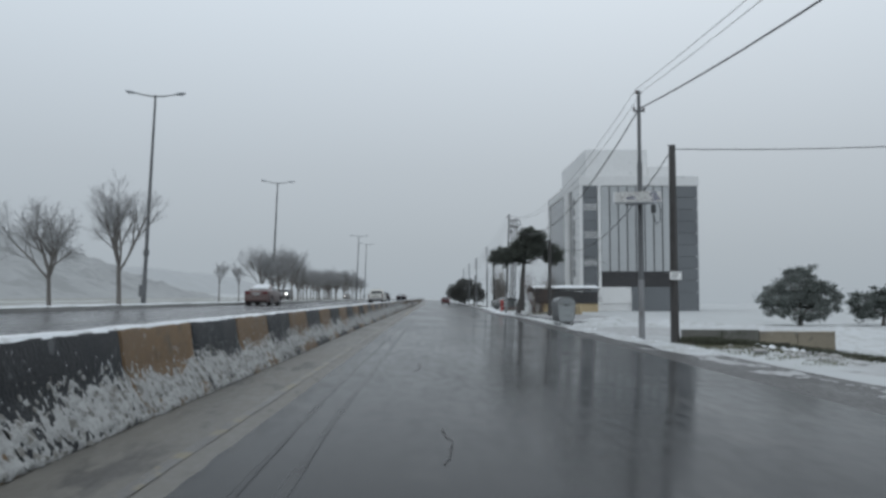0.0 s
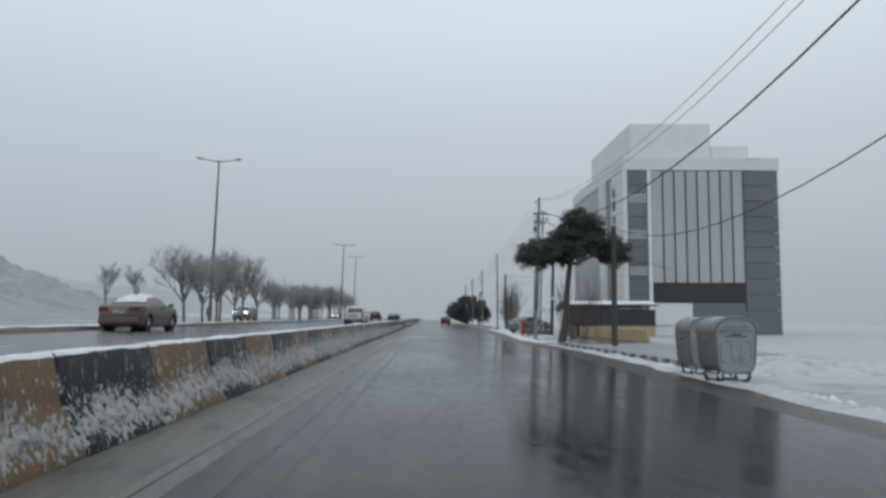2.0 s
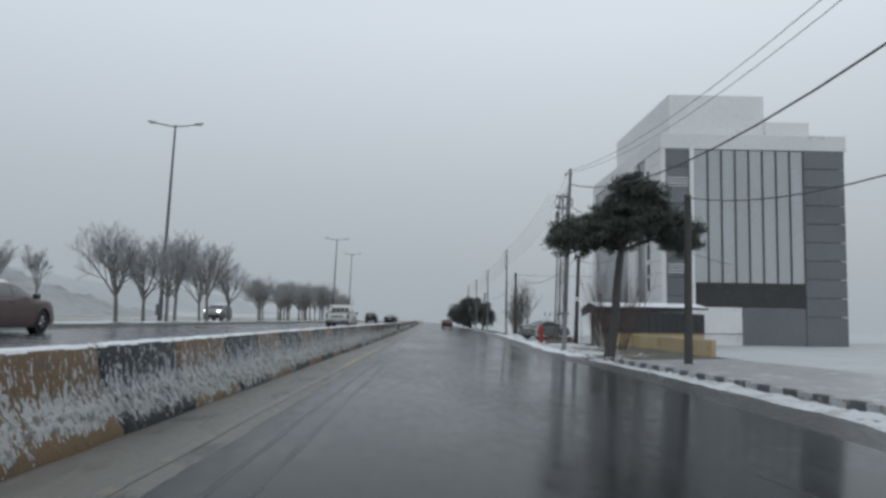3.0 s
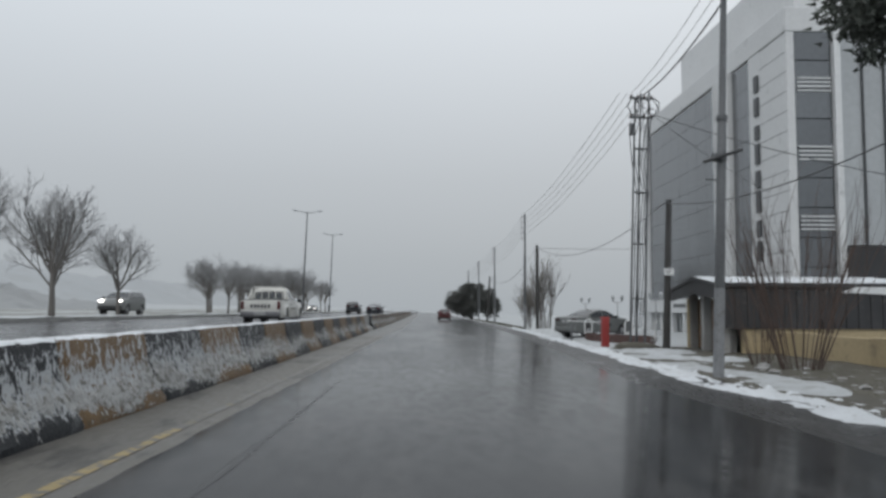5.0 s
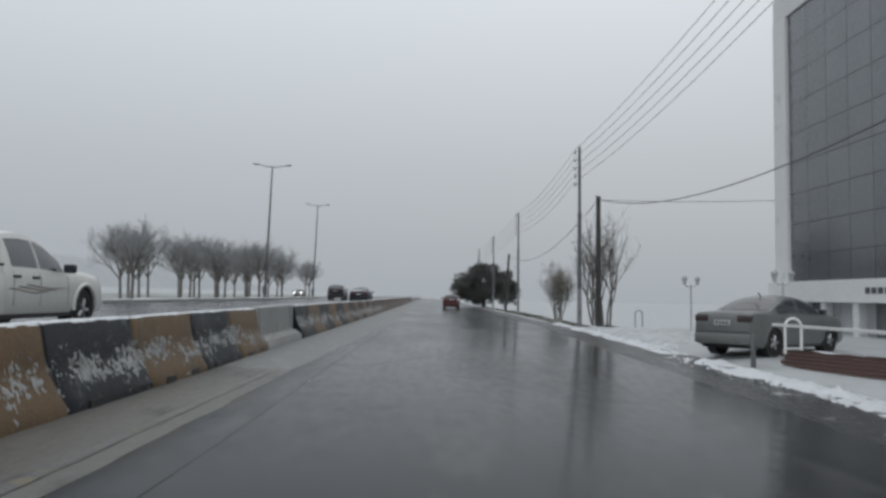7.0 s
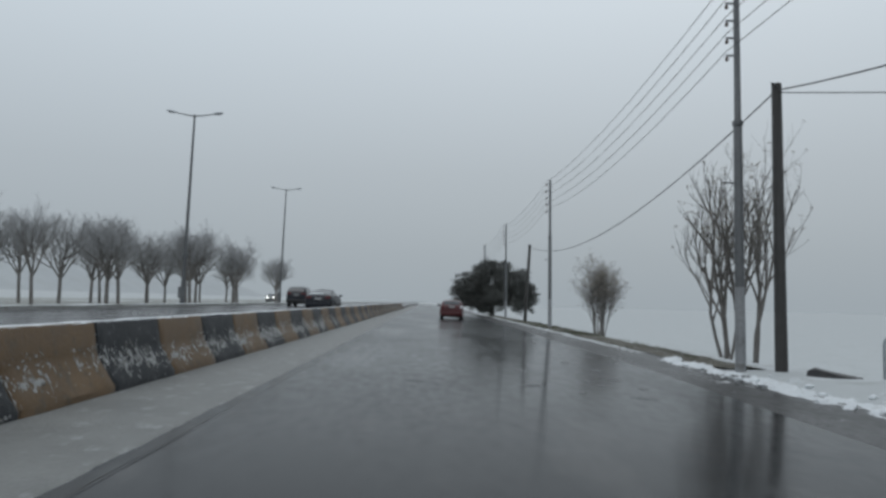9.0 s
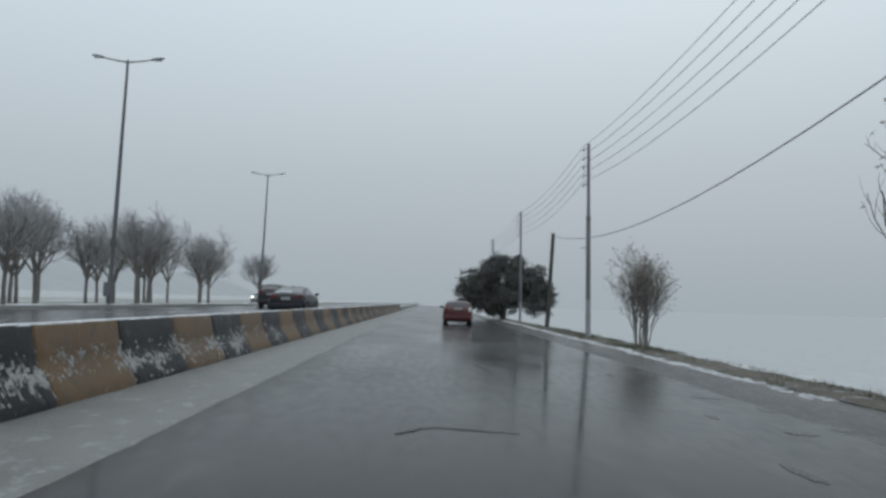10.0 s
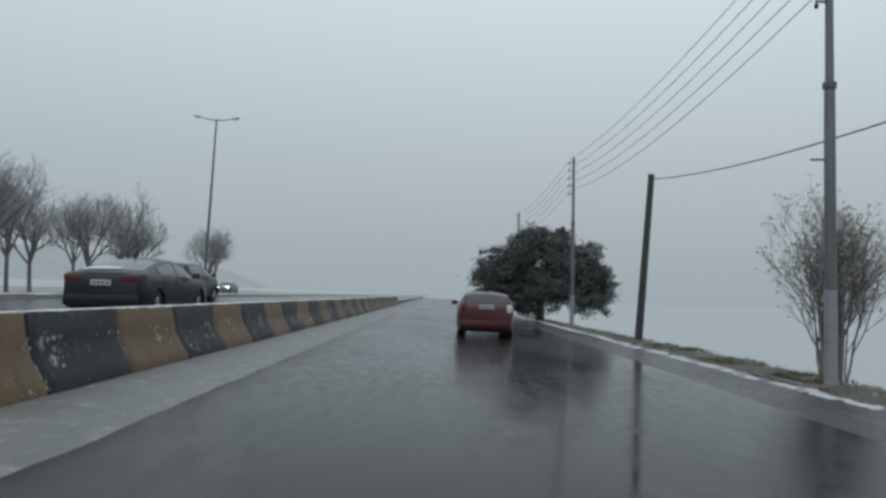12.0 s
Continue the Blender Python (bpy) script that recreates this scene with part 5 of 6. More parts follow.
def bare_tree(name, label, m, seed, height, width, stems, trunk_h, kids, radius, bark, twig, fan=0.3, angle=0.6, rise=0.12, wiggle=0.1, group="", foot=0.12, reach=0.55, seeds=0.0):
    """A leafless tree: stems from the ground (trunk_h 0) or limbs from a trunk's top, forking to fine twigs."""
    rng = random.Random(seed)
    TIPS.clear()
    t = thing(name, label, "tree", m, group)
    big, small = bmesh.new(), bmesh.new()
    if trunk_h:
        bend = rng.uniform(-0.12, 0.12)
        tube([(0, 0, -0.1), (bend * 0.2, 0, 0.12), (bend * 0.5, 0.02, trunk_h * 0.5), (bend, 0, trunk_h), (bend * 1.2, 0, trunk_h + 0.5)], [radius * 1.5, radius * 1.1, radius, radius * 0.9, radius * 0.6], big, n=10)
    for k in range(stems):
        a = 2 * math.pi * k / stems + rng.uniform(-0.4, 0.4)
        f = fan * rng.uniform(0.35, 1.15) if k else fan * 0.15
        base = (foot * math.cos(a), foot * math.sin(a), -0.05) if not trunk_h else (bend, 0, trunk_h * rng.uniform(0.88, 1.1))
        r = radius * (rng.uniform(0.5, 0.65) if trunk_h else rng.uniform(0.45, 1.0))
        grow(big, small, rng, base, (f * math.cos(a), f * math.sin(a), 1), (height - trunk_h) * reach * rng.uniform(0.8, 1.15), r, len(kids), kids, angle, rise, wiggle, width, height, trunk_h * 0.8)
    part("trunk", big, bark, t, smooth=60)
    part("crown", small, twig, t, "dense bare twigs")
    if seeds:
        verts, faces = [], []
        for p in TIPS:
            if rng.random() > seeds:
                continue
            for _ in range(5):
                d = Vector((rng.gauss(0, 1), rng.gauss(0, 1), rng.gauss(-0.4, 1))).normalized()
                o = d.orthogonal().normalized() * 0.025
                q, i = p + d * rng.uniform(0, 0.06), len(verts)
                verts += [q - o, q + d * 0.09, q + o]
                faces.append((i, i + 1, i + 2))
        me = bpy.data.meshes.new("seed_clump")
        me.from_pydata([tuple(v) for v in verts], [], faces)
        me.materials.append(SEED)
        ob = new("seed_clump", me)
        ob.parent = t
        ob["label"] = "dry pale brown seed heads on the twigs"
    return t


ROW = "bare trees behind the far kerb"
trees = [bare_tree("street_tree", "tall bare winter street tree with dense fine twigs", pose(-15.3, 39.7, 0.6), 3, 7.2, 4.9, 6, 1.8, (6, 6, 6), 0.11, BARK_PALE, TWIG, 0.75, 0.62, 0.1, 0.1, ROW),
         bare_tree("street_tree", "round-crowned bare street tree with dense fine twigs", pose(-15.84, 76.0, 0.6), 8, 6.0, 4.4, 7, 1.6, (6, 6, 6), 0.1, BARK_PALE, TWIG, 0.9, 0.66, 0.07, 0.1, ROW),
         bare_tree("street_tree", "small bare young street tree on a slim trunk", pose(-16.14, 68.1, 0.6), 11, 3.6, 1.9, 5, 1.5, (5, 5, 5), 0.05, BARK_PALE, TWIG, 0.6, 0.6, 0.12, 0.1, ROW)]
for k, x, y, s, turn in ((1, -16.5, 35.0, 0.9, 40), (2, -17.5, 30.6, 1.25, 120), (2, -17.69, 67.6, 1.05, 200), (1, -15.48, 79.0, 0.9, 90), (1, -15.7, 83.5, 1.05, 250), (0, -16.6, 88.0, 0.95, 170), (0, -16.0, 93.5, 1.0, 300), (1, -17.5, 97.0, 1.0, 20),
                         (2, -15.4, 24.0, 1.0, 60), (1, -17.0, 104.0, 1.0, 100), (1, -16.5, 128.0, 0.9, 220), (0, -19.0, 145.0, 0.85, 30), (1, -17.5, 151.0, 1.0, 140), (1, -19.5, 158.0, 1.15, 10), (0, -17.0, 166.0, 1.0, 80), (1, -18.2, 171.5, 1.2, 200), (0, -20.5, 176.0, 1.1, 330), (1, -17.3, 181.0, 1.05, 110), (0, -19.0, 190.0, 1.1, 60), (1, -17.5, 205.0, 1.1, 280), (0, -19.5, 214.0, 1.0, 160),
                         (1, -24.0, 150.0, 1.1, 15), (0, -25.5, 156.5, 1.0, 75), (1, -23.5, 163.0, 1.15, 190), (0, -25.0, 169.5, 1.05, 260), (1, -24.5, 178.0, 1.1, 320), (1, -23.0, 186.0, 1.2, 45), (0, -24.5, 195.0, 1.1, 130), (1, -23.5, 203.0, 1.2, 215),
                         (1, -21.0, 138.0, 1.0, 33), (0, -22.5, 143.5, 1.0, 95), (1, -21.5, 153.5, 1.1, 260), (0, -21.8, 160.5, 0.95, 5), (1, -21.3, 168.5, 1.1, 140), (1, -21.6, 174.0, 1.0, 290), (0, -22.0, 181.5, 1.05, 70), (1, -21.0, 197.0, 1.1, 180)):
    c = copy_thing(trees[k], pose(x, y, ground_z(x, y) - 0.02, 0, 0, turn))
    c.scale = (s, s, s)

bare_tree("multi_stem_tree", "bare many-stemmed tree with upswept branches by the poles", pose(11.4, 127.6, ground_z(11.4, 127.6)), 24, 8.0, 3.8, 8, 0, (3, 4, 5), 0.085, BARK_PALE, BARK_PALE, 0.2, 0.42, 0.08, 0.09, foot=0.55, reach=0.56, seeds=0.4)
bare_tree("multi_stem_tree", "pale bare many-stemmed tree with dense rounded crown", pose(14.45, 162.0, ground_z(14.45, 162.0)), 31, 6.5, 4.6, 13, 0, (6, 5, 5), 0.065, BARK_PALE, BARK_PALE, 0.17, 0.5, 0.07, 0.06, foot=0.32, reach=0.58, seeds=0.6)
bare_tree("bare_shrub", "bare reddish-brown many-stemmed shrub before the ochre wall", pose(10.7, 78.0, -0.5), 41, 4.7, 3.3, 30, 0, (5,), 0.026, STEM_RED, STEM_RED, 0.5, 0.3, 0.05, 0.04, foot=0.45, reach=0.8)
bare_tree("bare_shrub", "thin bare reddish-brown shrub beside the pavement", pose(10.4, 79.8, -0.5), 43, 3.0, 2.2, 18, 0, (4,), 0.019, STEM_RED, STEM_RED, 0.4, 0.3, 0.05, 0.03, foot=0.2, reach=0.8)


def leaf_cloud(lobes, count, size, seed, thin=0.35, clump=0.2):
    """Small pointed leaves in clumps round the lobes (x, y, z, rx, ry, rz), denser at their skins, with gaps and stray sprigs."""
    rng = random.Random(seed)
    verts, faces = [], []
    weights = [l[3] * l[4] * l[5] for l in lobes]
    for _ in range(count // 50):
        x, y, z, rx, ry, rz = rng.choices(lobes, weights)[0]
        v = Vector((rng.gauss(0, 1), rng.gauss(0, 1), rng.gauss(0, 1))).normalized()
        k = 1 + 0.3 * wob(v.x * 2.3 + x, v.y * 2.3 + y, v.z * 2.3 + seed)
        r = rng.uniform(0.3, 1.0) ** 0.5 * k * (rng.uniform(1.1, 1.3) if clump < 0.25 and rng.random() < 0.16 else 1.0)
        c = Vector((x + v.x * rx * r, y + v.y * ry * r, z + v.z * rz * r))
        spread = clump * rng.uniform(0.5, 1.3)
        for _ in range(50):
            o = Vector((rng.gauss(0, 1), rng.gauss(0, 1), rng.gauss(0, 0.6)))
            p = c + o * spread * 0.5
            for _ in range(3):
                d = (Vector((rng.gauss(0, 1), rng.gauss(0, 1), rng.gauss(0, 0.8))) + o * 0.5 + v * 0.3).normalized()
                q = d.orthogonal().normalized()
                a = rng.uniform(0, 6.28)
                q = (q * math.cos(a) + d.cross(q) * math.sin(a)) * size * thin
                h = size * rng.uniform(0.6, 1.4)
                i = len(verts)
                verts += [p - q, p + d * h, p + q]
                faces.append((i, i + 1, i + 2))
    return verts, faces


def leafy_tree(name, label, m, trunk, lobes, count, size, seed, bark, leaf, thin=0.35, clump=0.2):
    t = thing(name, label, "tree", m)
    big = bmesh.new()
    tube(trunk[0], trunk[1], big, n=12)
    rng = random.Random(seed)
    for x, y, z, rx, ry, rz in lobes:
        top = Vector(trunk[0][-1])
        c = Vector((x, y, z - rz * 0.3))
        tube([top - Vector((0, 0, 0.25)), top.lerp(c, 0.5) + Vector((0, 0, 0.12)), c], [trunk[1][-1] * 0.7, trunk[1][-1] * 0.45, 0.03], big, n=7)
        for _ in range(6):
            v = Vector((rng.gauss(0, 1) * rx, rng.gauss(0, 1) * ry, abs(rng.gauss(0, 1)) * rz)) * 0.5
            tube([c, c + v * 0.6 + Vector((0, 0, 0.1)), c + v], [0.03, 0.02, 0.008], big, n=4)
    part("trunk", big, bark, t, smooth=60)
    verts, faces = leaf_cloud(lobes, count, size, seed, thin, clump)
    me = bpy.data.meshes.new("crown")
    me.from_pydata([tuple(v) for v in verts], [], faces)
    me.materials.append(leaf)
    c = new("crown", me)
    c.parent = t
    c["label"] = "uneven clumps of dark evergreen foliage"
    return t


leafy_tree("umbrella_pine", "dark umbrella pine with leaning trunk and flat crown", pose(7.25, 64.6, -0.42),
           ([(0, 0, -0.1), (0.1, 0, 0.6), (0.24, 0.03, 1.3), (0.31, 0.05, 1.9), (0.33, 0.05, 2.5), (0.38, 0.05, 3.1), (0.44, 0.0, 3.7), (0.54, 0.0, 4.5)], [0.235, 0.2, 0.172, 0.165, 0.16, 0.15, 0.145, 0.12]),
           [(-1.35, 0, 4.75, 0.95, 1.1, 0.65), (-0.5, 0.3, 5.0, 1.0, 1.1, 0.75), (0.7, 0.1, 5.5, 1.3, 1.3, 0.95), (1.5, 0.5, 5.8, 1.1, 1.2, 1.0), (0.9, -0.3, 6.5, 0.9, 0.9, 0.65), (3.0, 0.8, 5.0, 0.9, 1.0, 0.85)], 44000, 0.085, 5, BARK_DARK, NEEDLE, 0.26, 0.24)
part("foot_stone", box(6.95, 7.6, 63.95, 64.25, -0.55, -0.27, bevel=0.04), CONCRETE, None)
tagged(bpy.data.objects["foot_stone"], "pale concrete stone at the foot of the pine", "stone")
leafy_tree("evergreen_tree", "broad round evergreen tree beside the road", pose(8.5, 187.8, -0.7), ([(0, 0, -0.1), (0.1, 0, 0.8), (0.0, 0.1, 1.8)], [0.3, 0.26, 0.2]),
           [(-2.3, 0, 3.0, 1.9, 2.0, 1.8), (0.0, 0.4, 4.2, 2.2, 2.2, 2.2), (2.3, 0.2, 3.4, 2.1, 2.0, 2.0), (3.4, 0.3, 2.2, 1.6, 1.6, 1.5), (-0.3, -0.6, 2.0, 2.4, 1.8, 1.4)], 56000, 0.11, 7, BARK_PALE, LEAF, 0.4, 0.42)
leafy_tree("olive_bush", "rounded grey-green bush behind the low wall", pose(20.6, 44.0, ground_z(20.6, 44.0)), ([(0, 0, -0.1), (0.1, 0, 0.5), (0.15, 0, 0.9)], [0.16, 0.13, 0.1]),
           [(-1.2, 0, 1.5, 1.0, 1.1, 0.9), (0.2, 0.2, 2.2, 1.3, 1.2, 1.2), (1.3, 0, 1.5, 1.1, 1.1, 1.0), (0, -0.3, 1.0, 1.5, 1.1, 0.8)], 20000, 0.08, 9, BARK_PALE, LEAF_MIST, 0.32, 0.26)
leafy_tree("olive_bush", "smaller grey-green bush behind the low wall", pose(25.6, 44.5, ground_z(25.6, 44.5)), ([(0, 0, -0.1), (0.05, 0, 0.4), (0.1, 0, 0.7)], [0.13, 0.1, 0.08]),
           [(-0.9, 0, 1.1, 1.0, 1.0, 0.8), (0.5, 0.1, 1.4, 1.2, 1.1, 0.9), (1.7, 0, 1.0, 0.9, 0.9, 0.7)], 12000, 0.085, 13, BARK_PALE, LEAF_MIST, 0.36, 0.26)


def tufts(name, label, spots, count, h, seed, material=GRASS):
    rng = random.Random(seed)
    verts, faces = [], []
    for _ in range(count):
        x0, x1, y0, y1 = rng.choice(spots)
        x, y = rng.uniform(x0, x1), rng.uniform(y0, y1)
        if wob(x * 1.3, y * 1.3, seed) < -0.05:
            continue
        z = max(ground_z(x, y), road_z(x) if x < edge_x(y) + 0.7 else -9) - 0.01
        a, s = rng.uniform(0, 6.28), h * rng.uniform(0.4, 1.2)
        i = len(verts)
        w = 0.012
        verts += [(x - w * math.sin(a), y + w * math.cos(a), z), (x + w * math.sin(a), y - w * math.cos(a), z), (x + s * 0.5 * math.cos(a), y + s * 0.5 * math.sin(a), z + s)]
        faces.append((i, i + 1, i + 2))
    me = bpy.data.meshes.new(name)
    me.from_pydata(verts, [], faces)
    me.materials.append(material)
    tagged(new(name, me), label, "grass", kind="stuff")


tufts("grass", "low winter grass showing through the snow", [(8.4, 10.5, 18, 27.2), (8.8, 13.5, 24, 27.6), (9.0, 11.6, 66, 85), (9.4, 12.5, 66, 85), (8.6, 10.6, 128, 175), (8.7, 9.8, 140, 160)], 16000, 0.1, 3)


def clods(name, label, spots, count, r0, r1, seed, material):
    """Irregular lumps strewn over the spots."""
    rng = random.Random(seed)
    bm = bmesh.new()
    for _ in range(count):
        x0, x1, y0, y1 = rng.choice(spots)
        x, y, r = rng.uniform(x0, x1), rng.uniform(y0, y1), r0 + (r1 - r0) * rng.random() ** 3
        z = max(ground_z(x, y), road_z(x) if x < edge_x(y) + 0.75 else -9)
        b = bmesh.new()
        bmesh.ops.create_icosphere(b, subdivisions=1, radius=r)
        for v in b.verts:
            v.co *= 1 + 0.5 * wob(v.co.x / r + x * 5, v.co.y / r + y * 5, v.co.z / r)
            v.co.z *= 0.6
        merge(b, bm, Matrix.Translation((x, y, z + r * 0.2)))
    tagged(part(name, bm, material, smooth=50), label, "snow" if material is SNOW else "debris", kind="stuff")


clods("snow_clods", "loose lumps of ploughed snow along the verge", [(6.9, 8.2, 66, 100), (7.6, 8.8, 104, 124), (6.9, 8.0, 22, 40), (7.4, 9.0, 60, 72), (6.7, 7.6, 62, 100)], 900, 0.025, 0.115, 5, SNOW)
clods("rubble", "small dark stones and debris by the low wall", [(8.6, 12.5, 19, 27), (9, 11, 70, 82)], 90, 0.04, 0.22, 6, CONCRETE)


def snow_patch(x0, x1, y0, y1, h, label="soft patch of white snow on the verge", material=SNOW_SOFT):
    def place(x, y):
        u, v = (x - x0) / (x1 - x0), (y - y0) / (y1 - y0)
        e = max(-0.4, min(1, 5 * min(u, 1 - u, v, 1 - v) + 0.9 * wob(x * 0.35, y * 0.22, 9) - 0.15))
        n = 0.6 * wob(x * 0.6, y * 0.35, 3) + 0.28 * wob(x * 2.0, y * 1.2, 4) + 0.12 * wob(x * 6, y * 6, 4)
        z = max(ground_z(x, y), road_z(x) if x < edge_x(y) + 0.7 else -9)
        return (x, y, z + max(-0.05, h * (n + 0.42) * e - 0.02 * (e < 1)))
    tagged(part("snow_patch", sheet(steps(x0, x1, 0.2), steps(y0, y1, 0.25), place), material, smooth=80), label, "snow", kind="stuff")


snow_patch(7.6, 17.0, 43.6, 48.6, 0.55, "soft mound of ploughed snow behind the bins")
snow_patch(12.0, 24.0, 28.5, 47, 0.12)
snow_patch(7.0, 12.5, 28, 44, 0.11, "thin grey slush over the verge", SLUSH)
snow_patch(7.0, 9.5, 65, 90, 0.15)
snow_patch(8.0, 11.4, 76, 91, 0.16)
snow_patch(7.6, 9.8, 84, 96, 0.14)
snow_patch(8.2, 12.0, 103, 119, 0.15)
snow_patch(9.7, 14.0, 119, 146, 0.12)
snow_patch(-19.5, -14.2, 20, 110, 0.12)
snow_patch(8.4, 15.0, 8, 26, 0.11, "thin grey slush over the verge", SLUSH)

bm = sheet(steps(0, 1, 0.1), steps(60, 91, 0.5), lambda u, y: (edge_x(y) + 0.5 + u * (13.3 - edge_x(y)), y, ground_z(edge_x(y) + 0.5 + u * (13.3 - edge_x(y)), y) + 0.035 + 0.04 * wob(u * 12, y * 0.9, 4)))
tagged(part("verge", bm, SOIL, smooth=70), "bare muddy soil with scraps of snow before the ochre wall", "verge", kind="structure")

bm = sheet(steps(0, 1, 0.125), steps(122, 200, 0.5), lambda u, y: (edge_x(y) + 0.62 + u * 1.5, y, max(ground_z(edge_x(y) + 0.62 + u * 1.5, y), road_z(edge_x(y) + 0.62) - 0.02) + 0.03 * (1 - u) + 0.05 * wob(u * 4, y * 0.9, 4) * (u < 1) - 0.06 * (u == 1)))
tagged(part("verge", bm, SOIL, smooth=70), "strip of wet earth and grass along the road edge", "verge", kind="structure")
tufts("grass", "dark winter grass on the verge strip", [(8.5, 9.6, 122, 175), (8.6, 10.0, 140, 165)], 22000, 0.11, 23, WEED)

# painted kerb and pavement beyond the bins
kx0, ky0, kx1, ky1 = 7.95, 46.6, 6.95, 63.4
kerb = thing("painted_kerb", "kerb of black and pale painted stones dusted with snow", "kerb", kind="structure")
n = 30
dirv = Vector((kx1 - kx0, ky1 - ky0, 0)) / n
turn = math.degrees(math.atan2(-dirv.x, dirv.y))
half = dirv.length / 2 - 0.008
shared = [part("kerb_stone", box(-0.09, 0.09, -half, half, -0.25, 0.19, bevel=0.02), mm, kerb) for mm in (KERB_DARK, KERB_PALE)]
for i in range(n):
    x, y = kx0 + dirv.x * (i + 0.5), ky0 + dirv.y * (i + 0.5)
    ob = shared[i % 2] if i < 2 else new("kerb_stone", shared[i % 2].data)
    ob.parent = kerb
    ob.matrix_basis = pose(x, y, road_z(x), 0, 0, turn)
bm = prism([(kx0 + 0.08, ky0), (kx1 + 0.08, ky1), (12.5, 66.0), (14.5, 46.0)], 2, -0.7, -0.3)
tagged(part("pavement", bm, PAVING), "wet grey pavement with thin snow behind the kerb", "pavement", kind="structure")
snow_patch(8.3, 13.5, 47, 62, 0.1, "thin snow lying on the pavement")

# low retaining wall
wall = thing("low_wall", "low beige concrete retaining wall above weeds and rubble", "wall", kind="structure")
for k in range(4):
    a, b = 8.95 + k * 1.35, 8.95 + (k + 1) * 1.35 - 0.015
    part("wall_panel", box(a, b, 27.9, 28.15, -1.3, -0.04 - 0.03 * k + 0.025 * (k % 2), bevel=0.02), BEIGE if k > 1 else GREY_DAMP, wall, "beige block panel" if k > 1 else "damp grey panel")
# No hole is cut; the shade inside the gap is a black slab.
part("wall_opening", box(11.7, 12.7, 27.885, 27.91, -0.85, -0.5), CRACK, wall, "black slab on the panel, standing for a gap's shade")
part("coping_snow", sheet(steps(8.95, 14.3, 0.12), [27.88, 27.95, 28.03, 28.1, 28.17], lambda x, y: (x, y, -0.06 - 0.02 * (x - 8.95) + 0.05 * (wob(x * 1.5, y * 5) - 0.1))), SNOW, wall, "scraps of snow on the coping", smooth=80)
bm = sheet(steps(8.6, 16.4, 0.3), steps(24.6, 27.88, 0.3), lambda x, y: (x, y, ground_z(x, y) + 0.03 + 0.05 * wob(x * 1.3, y * 1.5, 6)))
tagged(part("verge", bm, SOIL, smooth=70), "weedy muddy strip in front of the low wall", "verge", kind="structure")
tufts("weeds", "dark winter weeds in front of the low wall", [(8.7, 10.8, 25.6, 27.8), (9.0, 13.2, 26.4, 27.8), (12.5, 16.0, 24.8, 27.6)], 26000, 0.24, 17, WEED)
clods("snow_clods", "scraps of snow among weeds and rubble by the wall", [(10.2, 15.5, 24.8, 27.6)], 60, 0.05, 0.2, 19, SNOW)

# ---- office building ----
BX, BS, BN, BE = 17.95, 93.8, 118.2, 32.1
b = thing("office_building", "tall office block with dark glass bays and white ribs", "building", kind="")
part("core", box(BX + 0.35, BE - 0.3, BS + 0.35, BN - 0.3, -1.2, 14.4), GLASS_DARK, b)
part("roof_slab", box(BX - 0.1, BE + 0.1, BS - 0.1, BN + 0.1, 14.4, 15.6, bevel=0.05), CLAD, b, "white parapet band")
part("upper_storey", box(BX + 1.0, BX + 8.5, BS + 1.2, BN - 6, 15.6, 19.0, bevel=0.05), CLAD, b, "set-back pale upper storey")
part("upper_storey", box(BX + 8.5, BE - 2.2, BS + 1.0, BN - 4, 15.6, 16.9, bevel=0.05), CLAD, b, "set-back pale upper storey")
part("ground_storey", box(BX + 0.1, BE - 0.1, BS + 0.1, BN - 0.1, -1.2, 1.62), CLAD, b, "white ground storey")


def bay(y0, y1, z0, z1, panes_y, panes_z, material=GLASS_DARK, x=BX):
    dy, dz = (y1 - y0) / panes_y, (z1 - z0) / panes_z
    for i in range(panes_y):
        for j in range(panes_z):
            part("window_pane", box(x, x + 0.2, y0 + i * dy + 0.012, y0 + (i + 1) * dy - 0.012, z0 + j * dz + 0.012, z0 + (j + 1) * dz - 0.012), material, b)
    bm = bmesh.new()
    for i in range(panes_y + 1):
        box(x + 0.02, x + 0.3, y0 + i * dy - 0.025, y0 + i * dy + 0.025, z0, z1, bm)
    for j in range(panes_z + 1):
        box(x + 0.04, x + 0.3, y0, y1, z0 + j * dz - 0.025, z0 + j * dz + 0.025, bm)
    part("mullions", bm, MULLION, b)


bay(103.0, 116.9, 1.7, 14.35, 8, 9)
bay(98.2, 100.5, 1.7, 14.35, 2, 9)
part("corner_pier", box(BX - 0.15, BX + 0.4, 116.93, BN + 0.05, -1.2, 14.4, bevel=0.03), CLAD, b, "white corner pier")
for k in range(6):
    part("rib", box(BX - 0.28, BX + 0.3, 100.55 + k * 0.41, 100.55 + k * 0.41 + 0.26, 1.7, 14.4, bevel=0.03), CLAD, b, "slender white vertical rib")
part("rib_backing", box(BX + 0.1, BX + 0.34, 100.5, 103.0, 1.7, 14.4), CLAD, b)
col = part("clad_column", box(BX - 0.06, BX + 0.34, BS - 0.06, 98.15, 1.2, 15.0, bevel=0.03), CLAD, b, "white panelled column with upright sign")
for k in range(14):
    part("panel_joint", box(BX - 0.066, BX - 0.06, BS, 96.8, 2.0 + k * 0.95, 2.03 + k * 0.95), MULLION, col)
